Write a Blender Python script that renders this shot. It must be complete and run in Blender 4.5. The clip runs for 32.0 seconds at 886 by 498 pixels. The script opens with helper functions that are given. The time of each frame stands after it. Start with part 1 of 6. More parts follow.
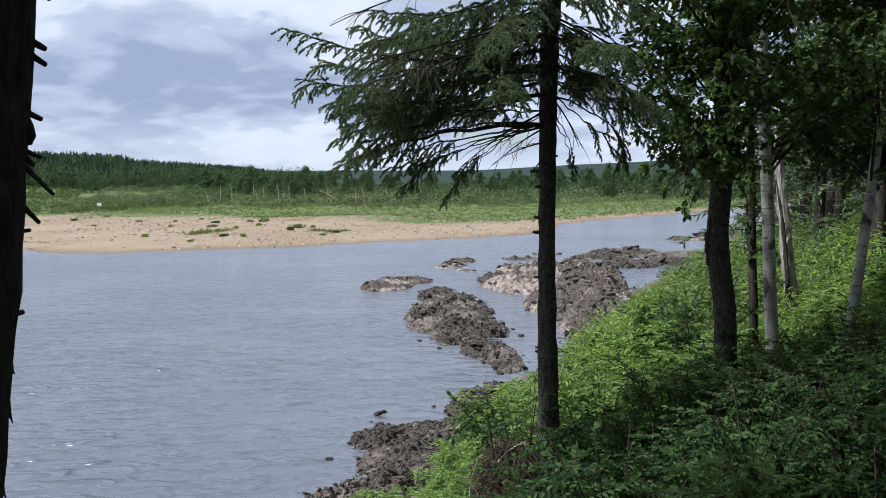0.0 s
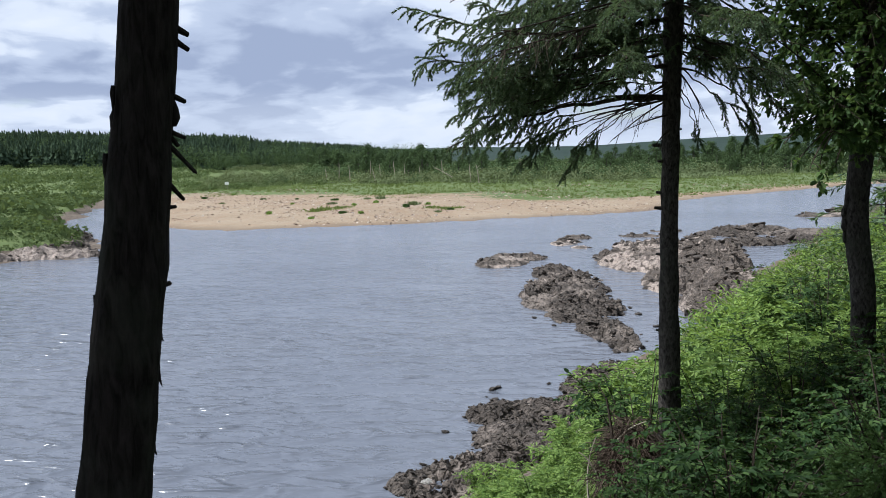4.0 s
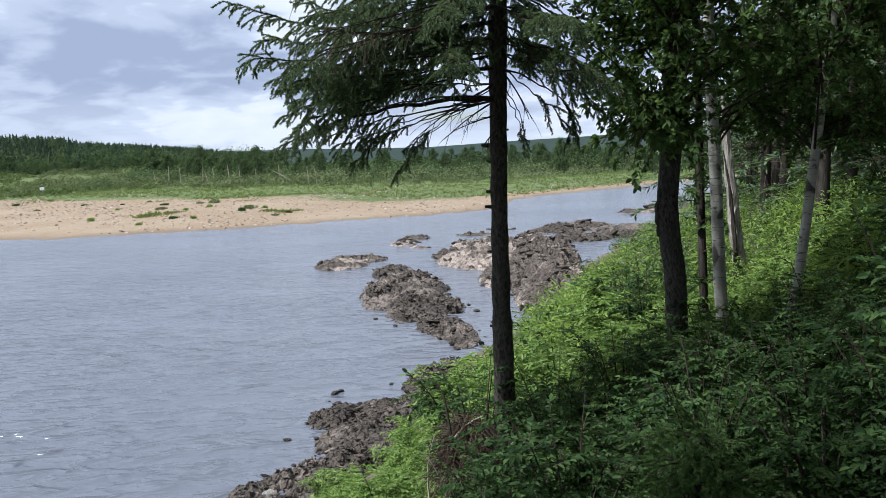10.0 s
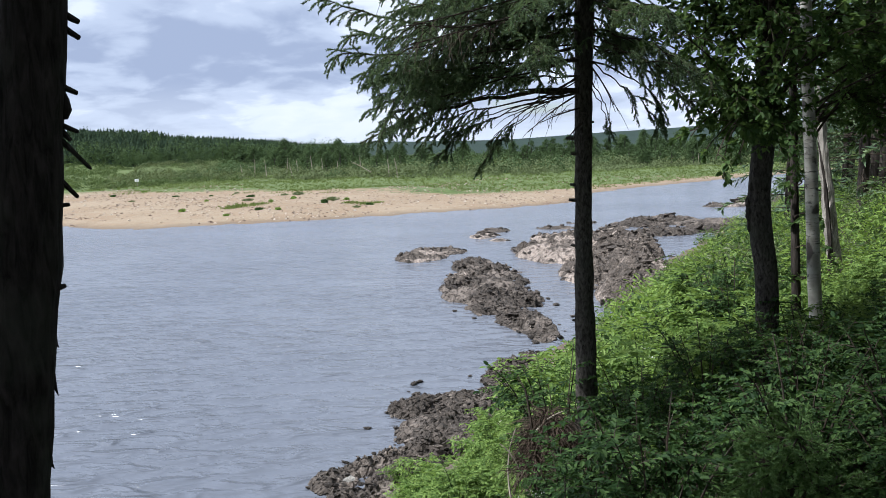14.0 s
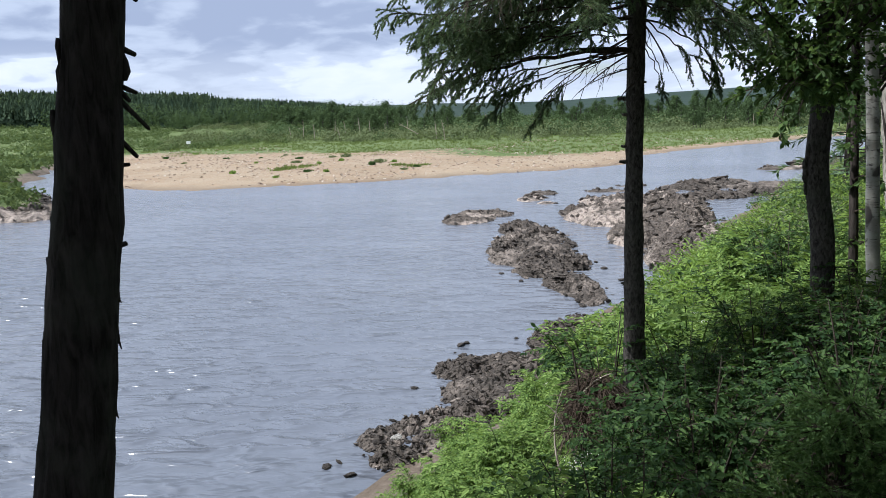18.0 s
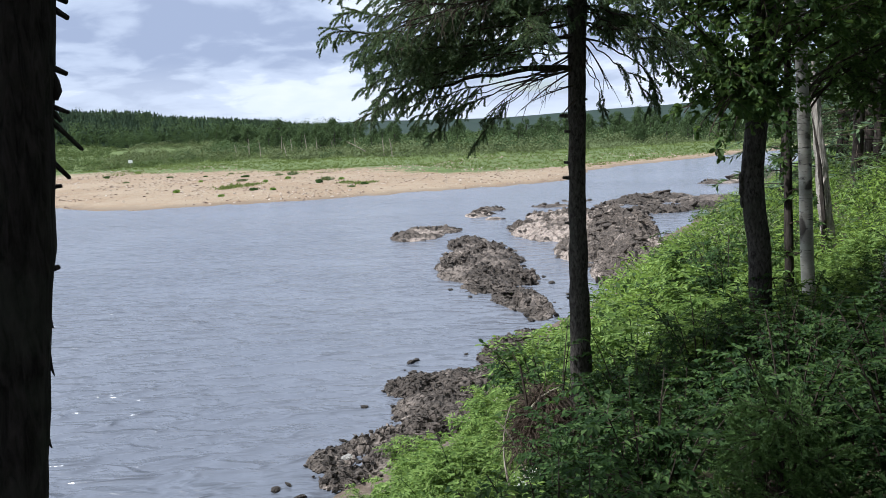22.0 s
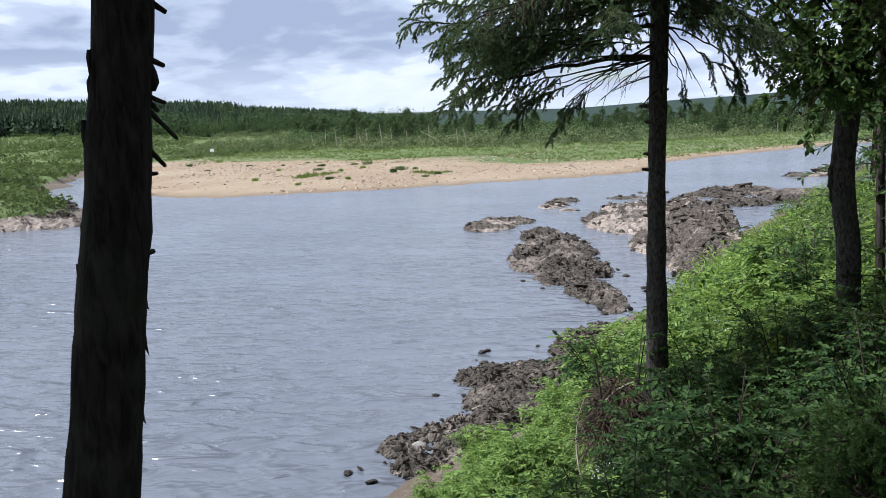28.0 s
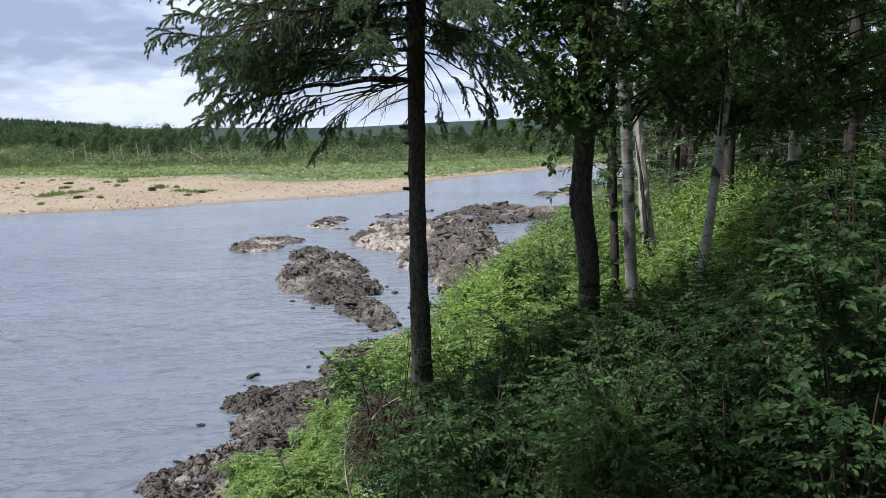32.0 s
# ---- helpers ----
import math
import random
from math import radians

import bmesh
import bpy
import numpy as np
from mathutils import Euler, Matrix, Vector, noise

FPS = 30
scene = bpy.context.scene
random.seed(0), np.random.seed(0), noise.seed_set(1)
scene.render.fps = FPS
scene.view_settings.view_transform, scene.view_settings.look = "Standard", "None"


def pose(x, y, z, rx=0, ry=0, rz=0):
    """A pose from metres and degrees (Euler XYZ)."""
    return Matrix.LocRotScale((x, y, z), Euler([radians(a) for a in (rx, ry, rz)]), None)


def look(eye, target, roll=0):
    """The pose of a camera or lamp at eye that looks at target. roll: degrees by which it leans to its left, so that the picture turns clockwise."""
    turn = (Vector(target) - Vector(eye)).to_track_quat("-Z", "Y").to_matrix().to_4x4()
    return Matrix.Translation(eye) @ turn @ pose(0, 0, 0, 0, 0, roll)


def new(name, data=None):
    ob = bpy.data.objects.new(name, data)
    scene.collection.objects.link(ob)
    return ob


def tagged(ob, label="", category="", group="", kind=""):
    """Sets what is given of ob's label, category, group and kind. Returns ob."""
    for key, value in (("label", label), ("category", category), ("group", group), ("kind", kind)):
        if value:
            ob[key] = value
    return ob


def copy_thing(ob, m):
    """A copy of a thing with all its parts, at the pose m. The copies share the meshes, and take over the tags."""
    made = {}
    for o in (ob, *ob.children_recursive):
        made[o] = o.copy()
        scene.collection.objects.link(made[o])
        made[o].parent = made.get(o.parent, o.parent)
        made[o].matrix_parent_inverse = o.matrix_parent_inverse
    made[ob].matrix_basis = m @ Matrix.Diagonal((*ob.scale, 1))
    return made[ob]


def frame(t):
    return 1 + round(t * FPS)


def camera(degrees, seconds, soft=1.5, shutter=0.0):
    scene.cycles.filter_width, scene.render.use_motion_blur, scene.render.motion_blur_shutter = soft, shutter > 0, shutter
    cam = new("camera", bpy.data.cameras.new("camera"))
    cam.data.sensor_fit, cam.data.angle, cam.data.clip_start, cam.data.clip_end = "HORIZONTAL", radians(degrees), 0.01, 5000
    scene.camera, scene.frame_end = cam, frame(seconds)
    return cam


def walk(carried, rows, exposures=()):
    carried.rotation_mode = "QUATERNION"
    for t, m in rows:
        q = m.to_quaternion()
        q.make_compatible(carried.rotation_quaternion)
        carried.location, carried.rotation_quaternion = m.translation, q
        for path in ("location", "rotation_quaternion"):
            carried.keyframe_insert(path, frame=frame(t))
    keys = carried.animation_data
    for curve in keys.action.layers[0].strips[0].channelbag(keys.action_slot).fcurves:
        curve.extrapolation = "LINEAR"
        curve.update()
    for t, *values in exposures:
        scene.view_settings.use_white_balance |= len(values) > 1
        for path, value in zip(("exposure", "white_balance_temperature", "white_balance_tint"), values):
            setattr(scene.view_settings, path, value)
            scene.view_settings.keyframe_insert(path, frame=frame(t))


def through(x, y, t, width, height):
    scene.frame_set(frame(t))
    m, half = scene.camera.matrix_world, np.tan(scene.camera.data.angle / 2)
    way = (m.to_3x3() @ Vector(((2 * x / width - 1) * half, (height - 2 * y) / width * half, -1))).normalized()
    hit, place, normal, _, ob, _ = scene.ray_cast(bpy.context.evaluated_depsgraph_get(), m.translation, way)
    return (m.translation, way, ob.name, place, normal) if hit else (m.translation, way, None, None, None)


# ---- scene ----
EXPOSURES = [(0.0, 0.47, 5880, 10), (7.0, 0.50, 5880, 10), (12.0, 0.64, 5880, 10), (32.0, 0.66, 5880, 10)]
cam = camera(58.10, 32.0, soft=0.6)
EYE = 6.0  # metres above the river
ROWS = [  # seconds, x, y, z from the first eye, yaw, pitch, roll
    (0, 0.000, -0.000, 0.000, 0.00, -5.20, 0.50),
    (0.5, -0.010, -0.008, -0.001, 1.78, -5.28, 0.37),
    (1, -0.024, -0.025, 0.002, 3.33, -5.55, 0.24),
    (1.5, -0.028, -0.029, 0.005, 3.74, -5.71, 0.15),
    (2, -0.028, -0.021, 0.003, 4.21, -5.74, 0.12),
    (2.5, -0.030, -0.004, -0.002, 4.85, -5.51, 0.26),
    (3, -0.033, -0.010, -0.001, 5.61, -5.64, 0.49),
    (3.5, -0.031, -0.014, -0.002, 7.02, -6.20, 1.00),
    (4, -0.035, -0.013, -0.004, 8.13, -6.74, 1.22),
    (4.5, -0.042, -0.007, -0.010, 8.97, -7.46, 1.20),
    (5, -0.048, 0.001, -0.016, 9.10, -8.05, 1.08),
    (5.5, -0.047, 0.008, -0.019, 8.09, -8.17, 0.97),
    (6, -0.036, 0.017, -0.019, 6.31, -7.78, 1.00),
    (6.5, -0.024, 0.027, -0.019, 4.60, -7.73, 0.83),
    (7, -0.018, 0.032, -0.019, 2.28, -7.70, 0.94),
    (7.5, -0.009, 0.039, -0.015, 0.49, -7.27, 1.18),
    (8, -0.004, 0.041, -0.013, -0.41, -7.14, 1.39),
    (8.5, 0.000, 0.057, -0.016, -1.08, -7.29, 1.39),
    (9, 0.003, 0.050, -0.018, -1.78, -7.30, 1.29),
    (9.5, 0.010, 0.041, -0.018, -2.61, -7.16, 1.37),
    (10, 0.019, 0.052, -0.016, -3.37, -6.89, 1.48),
    (10.5, 0.024, 0.040, -0.018, -4.12, -6.67, 1.42),
    (11, 0.018, 0.037, -0.012, -3.70, -6.84, 1.40),
    (11.5, 0.008, 0.043, -0.011, -2.47, -7.15, 1.38),
    (12, 0.001, 0.044, -0.013, -1.05, -7.32, 1.43),
    (12.5, -0.005, 0.043, -0.012, 0.08, -7.37, 1.40),
    (13, -0.011, 0.048, -0.012, 0.71, -7.41, 1.34),
    (13.5, -0.012, 0.039, -0.011, 1.34, -7.37, 1.32),
    (14, -0.016, 0.041, -0.011, 2.31, -7.27, 1.58),
    (14.5, -0.021, 0.030, -0.011, 3.81, -7.65, 1.78),
    (15, -0.027, 0.023, -0.011, 5.91, -8.55, 2.00),
    (15.5, -0.034, 0.011, -0.014, 7.85, -9.51, 2.32),
    (16, -0.035, 0.007, -0.015, 9.00, -10.14, 2.43),
    (16.5, -0.033, 0.005, -0.015, 8.79, -10.30, 2.31),
    (17, -0.030, 0.006, -0.015, 7.82, -10.19, 2.08),
    (17.5, -0.028, 0.010, -0.016, 6.68, -10.03, 1.88),
    (18, -0.028, 0.024, -0.016, 5.68, -9.86, 1.72),
    (18.5, -0.028, 0.036, -0.018, 4.62, -9.78, 1.60),
    (19, -0.019, 0.034, -0.016, 3.52, -9.51, 1.63),
    (19.5, -0.010, 0.032, -0.017, 2.46, -9.41, 1.63),
    (20, -0.011, 0.039, -0.018, 2.03, -9.34, 1.75),
    (20.5, -0.008, 0.033, -0.017, 1.79, -9.23, 1.86),
    (21, -0.011, 0.030, -0.014, 1.77, -9.06, 1.92),
    (21.5, -0.007, 0.029, -0.015, 1.87, -8.82, 1.96),
    (22, -0.004, 0.027, -0.012, 1.94, -8.79, 2.00),
    (22.5, -0.007, 0.035, -0.014, 2.04, -8.87, 2.09),
    (23, -0.011, 0.033, -0.015, 2.38, -8.92, 2.05),
    (23.5, -0.015, 0.030, -0.014, 2.63, -9.09, 1.91),
    (24, -0.016, 0.036, -0.016, 2.61, -9.11, 1.90),
    (24.5, -0.019, 0.039, -0.016, 2.86, -9.22, 1.76),
    (25, -0.014, 0.029, -0.015, 3.09, -9.27, 1.63),
    (25.5, -0.017, 0.027, -0.015, 3.65, -9.07, 1.61),
    (26, -0.028, 0.025, -0.015, 4.91, -9.04, 1.73),
    (26.5, -0.034, 0.022, -0.015, 5.82, -9.23, 1.83),
    (27, -0.036, 0.018, -0.014, 6.70, -9.29, 1.89),
    (27.5, -0.034, 0.011, -0.012, 7.16, -9.31, 1.90),
    (28, -0.032, 0.007, -0.010, 7.19, -9.30, 1.88),
    (28.5, -0.030, 0.008, -0.010, 6.74, -9.26, 1.87),
    (29, -0.034, 0.025, -0.013, 6.10, -9.18, 1.88),
    (29.5, -0.031, 0.028, -0.013, 5.36, -9.15, 1.86),
    (30, -0.029, 0.028, -0.012, 4.57, -9.01, 1.88),
    (30.5, -0.022, 0.037, -0.009, 2.21, -8.55, 1.52),
    (31, -0.009, 0.042, -0.009, -1.51, -8.25, 1.19),
    (31.5, 0.010, 0.061, -0.011, -6.07, -8.52, 0.80),
    (32, 0.024, 0.051, -0.013, -9.17, -8.31, 0.62),
]
walk(cam, [(t, pose(x, y, EYE + z, 90 + pitch, roll, yaw)) for t, x, y, z, yaw, pitch, roll in ROWS], EXPOSURES)

# ---- sky and sun ----
SUN_LEFT, SUN_HIGH = 102.0, 54.0  # degrees: left of the first view, above the horizon
world = bpy.data.worlds.new("world")
scene.world = world
world.use_nodes = True
wn, wl = world.node_tree.nodes, world.node_tree.links
wn.clear()


def wnode(kind, **values):
    n = wn.new(kind)
    for key, value in values.items():
        n.inputs[key].default_value = value
    return n


def wmath(op, a, b):
    n = wn.new("ShaderNodeMath")
    n.operation = op
    for k, v in enumerate((a, b)):
        if isinstance(v, (int, float)):
            n.inputs[k].default_value = v
        else:
            wl.new(v, n.inputs[k])
    return n.outputs[0]


def wramp(source, stops):
    n = wn.new("ShaderNodeValToRGB")
    n.color_ramp.interpolation = "EASE"
    while len(n.color_ramp.elements) < len(stops):
        n.color_ramp.elements.new(0.5)
    for e, (at, col) in zip(n.color_ramp.elements, stops):
        e.position, e.color = at, (*col, 1)
    wl.new(source, n.inputs[0])
    return n.outputs[0]


sky = wn.new("ShaderNodeTexSky")
sky.sky_type, sky.sun_disc = "NISHITA", False
sky.sun_elevation, sky.sun_rotation = radians(SUN_HIGH), radians(-SUN_LEFT)
sky_bg = wnode("ShaderNodeBackground", Strength=0.09)
wl.new(sky.outputs[0], sky_bg.inputs[0])
where = wn.new("ShaderNodeTexCoord")
split = wn.new("ShaderNodeSeparateXYZ")
wl.new(where.outputs["Generated"], split.inputs[0])
lift = wmath("ADD", wmath("MAXIMUM", split.outputs[2], 0.0), 0.25)  # clouds lie on a flat deck, so they crowd towards the horizon
deck = wn.new("ShaderNodeCombineXYZ")
wl.new(wmath("DIVIDE", split.outputs[0], lift), deck.inputs[0])
wl.new(wmath("DIVIDE", split.outputs[1], lift), deck.inputs[1])
deck.inputs[2].default_value = 3.7
cover = wnode("ShaderNodeTexNoise", Scale=0.8, Detail=8.0, Roughness=0.55, Distortion=0.25)
body = wnode("ShaderNodeTexNoise", Scale=1.35, Detail=5.0, Roughness=0.45, Distortion=0.3)
puffs = wnode("ShaderNodeTexNoise", Scale=5.4, Detail=7.0, Roughness=0.5, Distortion=0.3)
for n in (cover, body, puffs):
    wl.new(deck.outputs[0], n.inputs["Vector"])
thick = wmath("ADD", wmath("MULTIPLY", body.outputs[0], 0.64), wmath("MULTIPLY", puffs.outputs[0], 0.36))
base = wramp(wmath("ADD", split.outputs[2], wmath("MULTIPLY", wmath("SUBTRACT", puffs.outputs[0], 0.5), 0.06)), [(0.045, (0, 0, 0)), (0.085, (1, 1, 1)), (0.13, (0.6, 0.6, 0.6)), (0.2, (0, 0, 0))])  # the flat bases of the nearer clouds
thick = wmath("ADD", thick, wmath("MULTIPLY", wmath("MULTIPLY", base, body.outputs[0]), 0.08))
thick = wmath("SUBTRACT", thick, wmath("MULTIPLY", wramp(split.outputs[2], [(0.22, (0, 0, 0)), (0.5, (1, 1, 1))]), 0.06))  # thinner cloud overhead
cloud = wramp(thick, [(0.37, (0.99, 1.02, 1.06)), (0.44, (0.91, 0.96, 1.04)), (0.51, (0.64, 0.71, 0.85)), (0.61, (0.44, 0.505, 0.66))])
haze = wn.new("ShaderNodeMix")  # clouds pale towards the horizon
haze.data_type = "RGBA"
wl.new(wramp(split.outputs[2], [(0.0, (0.75, 0.75, 0.75)), (0.05, (0.3, 0.3, 0.3)), (0.09, (0, 0, 0))]), haze.inputs[0])
wl.new(cloud, haze.inputs[6])
haze.inputs[7].default_value = (0.88, 0.93, 1.01, 1)
cloud = haze.outputs[2]
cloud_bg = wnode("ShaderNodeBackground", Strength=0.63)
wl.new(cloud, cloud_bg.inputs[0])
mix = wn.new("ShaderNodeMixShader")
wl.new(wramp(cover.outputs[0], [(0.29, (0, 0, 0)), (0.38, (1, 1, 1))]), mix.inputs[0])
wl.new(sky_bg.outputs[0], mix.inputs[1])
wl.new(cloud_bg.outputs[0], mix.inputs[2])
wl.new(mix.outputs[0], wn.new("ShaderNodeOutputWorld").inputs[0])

lamp = bpy.data.lights.new("sun", "SUN")
lamp.energy, lamp.angle, lamp.color = 5.0, radians(3), (1.0, 0.97, 0.92)
sun = new("sun", lamp)
a, h = radians(SUN_LEFT), radians(SUN_HIGH)
sun.matrix_world = look((-60 * math.sin(a) * math.cos(h), 60 * math.cos(a) * math.cos(h), 60 * math.sin(h)), (0, 0, 0))

# ---- materials ----
class Surface:
    """A node material in the making."""

    def __init__(self, name):
        self.m = bpy.data.materials.new(name)
        self.m.use_nodes = True
        self.n, self.l = self.m.node_tree.nodes, self.m.node_tree.links
        self.b = self.n["Principled BSDF"]
        self.out = self.n["Material Output"]
        self.spot = self.n.new("ShaderNodeTexCoord").outputs["Object"]

    def put(self, value, socket):
        if isinstance(value, (int, float)):
            socket.default_value = value
        elif isinstance(value, tuple):
            socket.default_value = (*value, 1) if len(socket.default_value) == 4 else value
        else:
            self.l.new(value, socket)

    def stretch(self, scale, turn=0.0):
        n = self.n.new("ShaderNodeMapping")
        self.l.new(self.spot, n.inputs[0])
        n.inputs["Scale"].default_value = scale
        n.inputs["Rotation"].default_value = (0, 0, radians(turn))
        return n.outputs[0]

    def noise(self, scale, detail=5.0, rough=0.55, at=None, warp=0.0):
        n = self.n.new("ShaderNodeTexNoise")
        self.l.new(at or self.spot, n.inputs["Vector"])
        n.inputs["Scale"].default_value, n.inputs["Detail"].default_value = scale, detail
        n.inputs["Roughness"].default_value, n.inputs["Distortion"].default_value = rough, warp
        return n.outputs[0]

    def cells(self, scale, at=None, feature="DISTANCE_TO_EDGE"):
        n = self.n.new("ShaderNodeTexVoronoi")
        n.feature = feature
        self.l.new(at or self.spot, n.inputs["Vector"])
        n.inputs["Scale"].default_value = scale
        return n.outputs["Distance"]

    def chance(self, of="island"):
        if of == "island":
            return self.n.new("ShaderNodeNewGeometry").outputs["Random Per Island"]
        return self.n.new("ShaderNodeObjectInfo").outputs["Random"]

    def weight(self, name):
        n = self.n.new("ShaderNodeAttribute")
        n.attribute_name = name
        return n.outputs["Fac"]

    def calc(self, op, a, b):
        n = self.n.new("ShaderNodeMath")
        n.operation = op
        self.put(a, n.inputs[0]), self.put(b, n.inputs[1])
        return n.outputs[0]

    def ramp(self, source, stops):
        n = self.n.new("ShaderNodeValToRGB")
        while len(n.color_ramp.elements) < len(stops):
            n.color_ramp.elements.new(0.5)
        for e, (at, col) in zip(n.color_ramp.elements, stops):
            e.position, e.color = at, (*col, 1) if isinstance(col, tuple) else (col, col, col, 1)
        self.l.new(source, n.inputs[0])
        return n.outputs[0]

    def mix(self, fac, a, b, how="MIX"):
        n = self.n.new("ShaderNodeMix")
        n.data_type, n.blend_type = "RGBA", how
        self.put(fac, n.inputs[0]), self.put(a, n.inputs[6]), self.put(b, n.inputs[7])
        return n.outputs[2]

    def bump(self, height, strength, distance):
        n = self.n.new("ShaderNodeBump")
        self.put(height, n.inputs["Height"])
        n.inputs["Strength"].default_value, n.inputs["Distance"].default_value = strength, distance
        self.l.new(n.outputs[0], self.b.inputs["Normal"])
        return n.outputs[0]

    def done(self, colour, rough, gloss=0.5):
        self.put(colour, self.b.inputs["Base Color"])
        self.put(rough, self.b.inputs["Roughness"])
        self.b.inputs["Specular IOR Level"].default_value = gloss
        return self.m


def leafy(name, dark, mid, light, through=0.35, rough=0.55, by="island", patch=1.3, gloss=0.25, vary=0.7):
    """Foliage: each leaf takes its own green, and some light passes through it."""
    s = Surface(name)
    tone = s.calc("ADD", s.calc("MULTIPLY", s.chance(by), vary), s.calc("MULTIPLY", s.noise(patch, 3.0), 1.05 - vary))
    col = s.ramp(tone, [(0.1, dark), (0.5, mid), (0.92, light)])
    s.done(col, rough, gloss)
    t = s.n.new("ShaderNodeBsdfTranslucent")
    s.l.new(s.mix(0.35, col, (light[0] * 1.3, light[1] * 1.25, light[2] * 0.5)), t.inputs[0])
    m = s.n.new("ShaderNodeMixShader")
    m.inputs[0].default_value = through
    s.l.new(s.b.outputs[0], m.inputs[1])
    s.l.new(t.outputs[0], m.inputs[2])
    s.l.new(m.outputs[0], s.out.inputs[0])
    return s.m


def bark(name, dark, light, grain=(34, 34, 6), relief=0.012):
    s = Surface(name)
    plates = s.noise(1.0, 7.0, 0.62, s.stretch(grain), 0.6)
    blotch = s.noise(5.0, 4.0)
    col = s.ramp(plates, [(0.34, dark), (0.66, light)])
    col = s.mix(s.ramp(blotch, [(0.5, 0.0), (0.68, 0.55)]), col, tuple(0.6 * a + 0.4 * b for a, b in zip(dark, (0.09, 0.1, 0.075))))
    s.bump(plates, 0.9, relief)
    return s.done(col, 0.95, 0.1)


BARK_DARK = bark("dark_spruce_bark", (0.016, 0.013, 0.011), (0.062, 0.051, 0.044))
# near left trunk: bark blackened to hold the shade it stands in
BARK_SHADED = bark("blackish_spruce_bark", (0.009, 0.0078, 0.0068), (0.037, 0.032, 0.029), (38, 38, 7), 0.018)
BARK_GREY = bark("grey_spruce_bark", (0.018, 0.016, 0.014), (0.105, 0.094, 0.083), (46, 46, 20), 0.018)
BARK_WEATHERED = bark("weathered_grey_wood", (0.10, 0.085, 0.07), (0.42, 0.38, 0.33), (60, 60, 4), 0.006)
TWIG = bark("brown_twig", (0.022, 0.017, 0.013), (0.075, 0.058, 0.044), (50, 50, 20), 0.003)
TWIG_PALE = bark("pale_dead_twig", (0.16, 0.13, 0.10), (0.42, 0.37, 0.30), (50, 50, 20), 0.002)
BRUSH = bark("dry_brown_brush", (0.028, 0.020, 0.015), (0.105, 0.078, 0.058), (50, 50, 20), 0.003)


def birch_bark():
    s = Surface("white_birch_bark")
    dash = s.noise(1.0, 4.0, 0.6, s.stretch((9, 9, 55)), 0.3)
    scar = s.noise(1.0, 3.0, 0.5, s.stretch((4, 4, 5)), 0.8)
    col = s.ramp(s.noise(7.0, 5.0), [(0.35, (0.27, 0.255, 0.215)), (0.65, (0.46, 0.44, 0.385))])
    col = s.mix(s.ramp(dash, [(0.58, 0.0), (0.64, 0.85)]), col, (0.07, 0.06, 0.055))
    col = s.mix(s.ramp(scar, [(0.60, 0.0), (0.66, 0.9)]), col, (0.055, 0.045, 0.04))
    s.bump(dash, 0.4, 0.004)
    return s.done(col, 0.7, 0.3)


BIRCH = birch_bark()


def rock_stone(name, tones, pale):
    """Split, bedded rock: dark lichen, brown faces, washed pale ledges."""
    s = Surface(name)
    beds = s.noise(1.0, 6.0, 0.6, s.stretch((1.0, 5.0, 6.0), -115), 0.5)
    grain = s.noise(14.0, 6.0, 0.65)
    col = s.ramp(beds, [(0.3, tones[0]), (0.5, tones[1]), (0.7, tones[2])])
    col = s.mix(s.ramp(grain, [(0.35, 0.75), (0.62, 0.0)]), col, tones[0])
    patch = s.calc("ADD", s.noise(0.9, 6.0, 0.65), s.calc("MULTIPLY", s.weight("washed"), 0.2))
    col = s.mix(s.ramp(patch, [(0.57, 0.0), (0.68, 0.8)]), col, pale)
    crack = s.cells(4.5, s.stretch((0.7, 1.6, 1.6), -115))
    col = s.mix(s.ramp(crack, [(0.0, 0.85), (0.06, 0.0)]), col, tones[0])
    col = s.mix(s.ramp(s.noise(30.0, 3.0), [(0.62, 0.0), (0.72, 0.6)]), col, pale)
    col = s.mix(s.ramp(s.chance(), [(0.2, 0.0), (0.6, 0.2), (1.0, 0.6)]), col, tones[0])
    s.bump(s.calc("ADD", s.calc("ADD", s.calc("MULTIPLY", grain, 0.7), beds), s.calc("MINIMUM", s.calc("MULTIPLY", crack, 3.0), 0.4)), 0.9, 0.07)
    return s.done(col, 0.85, 0.3)


ROCK = rock_stone("brown_grey_rock", ((0.034, 0.028, 0.023), (0.112, 0.090, 0.073), (0.235, 0.192, 0.158)), (0.37, 0.305, 0.257))
STONE_PALE = rock_stone("pale_stone", ((0.4, 0.37, 0.33), (0.58, 0.55, 0.5), (0.7, 0.68, 0.64)), (0.75, 0.73, 0.7))
PEBBLE = Surface("gravel_stones")
PEBBLE = PEBBLE.done(PEBBLE.ramp(PEBBLE.chance(), [(0.0, (0.15, 0.10, 0.075)), (0.4, (0.24, 0.175, 0.125)), (0.8, (0.33, 0.26, 0.195)), (1.0, (0.44, 0.39, 0.33))]), 0.85)

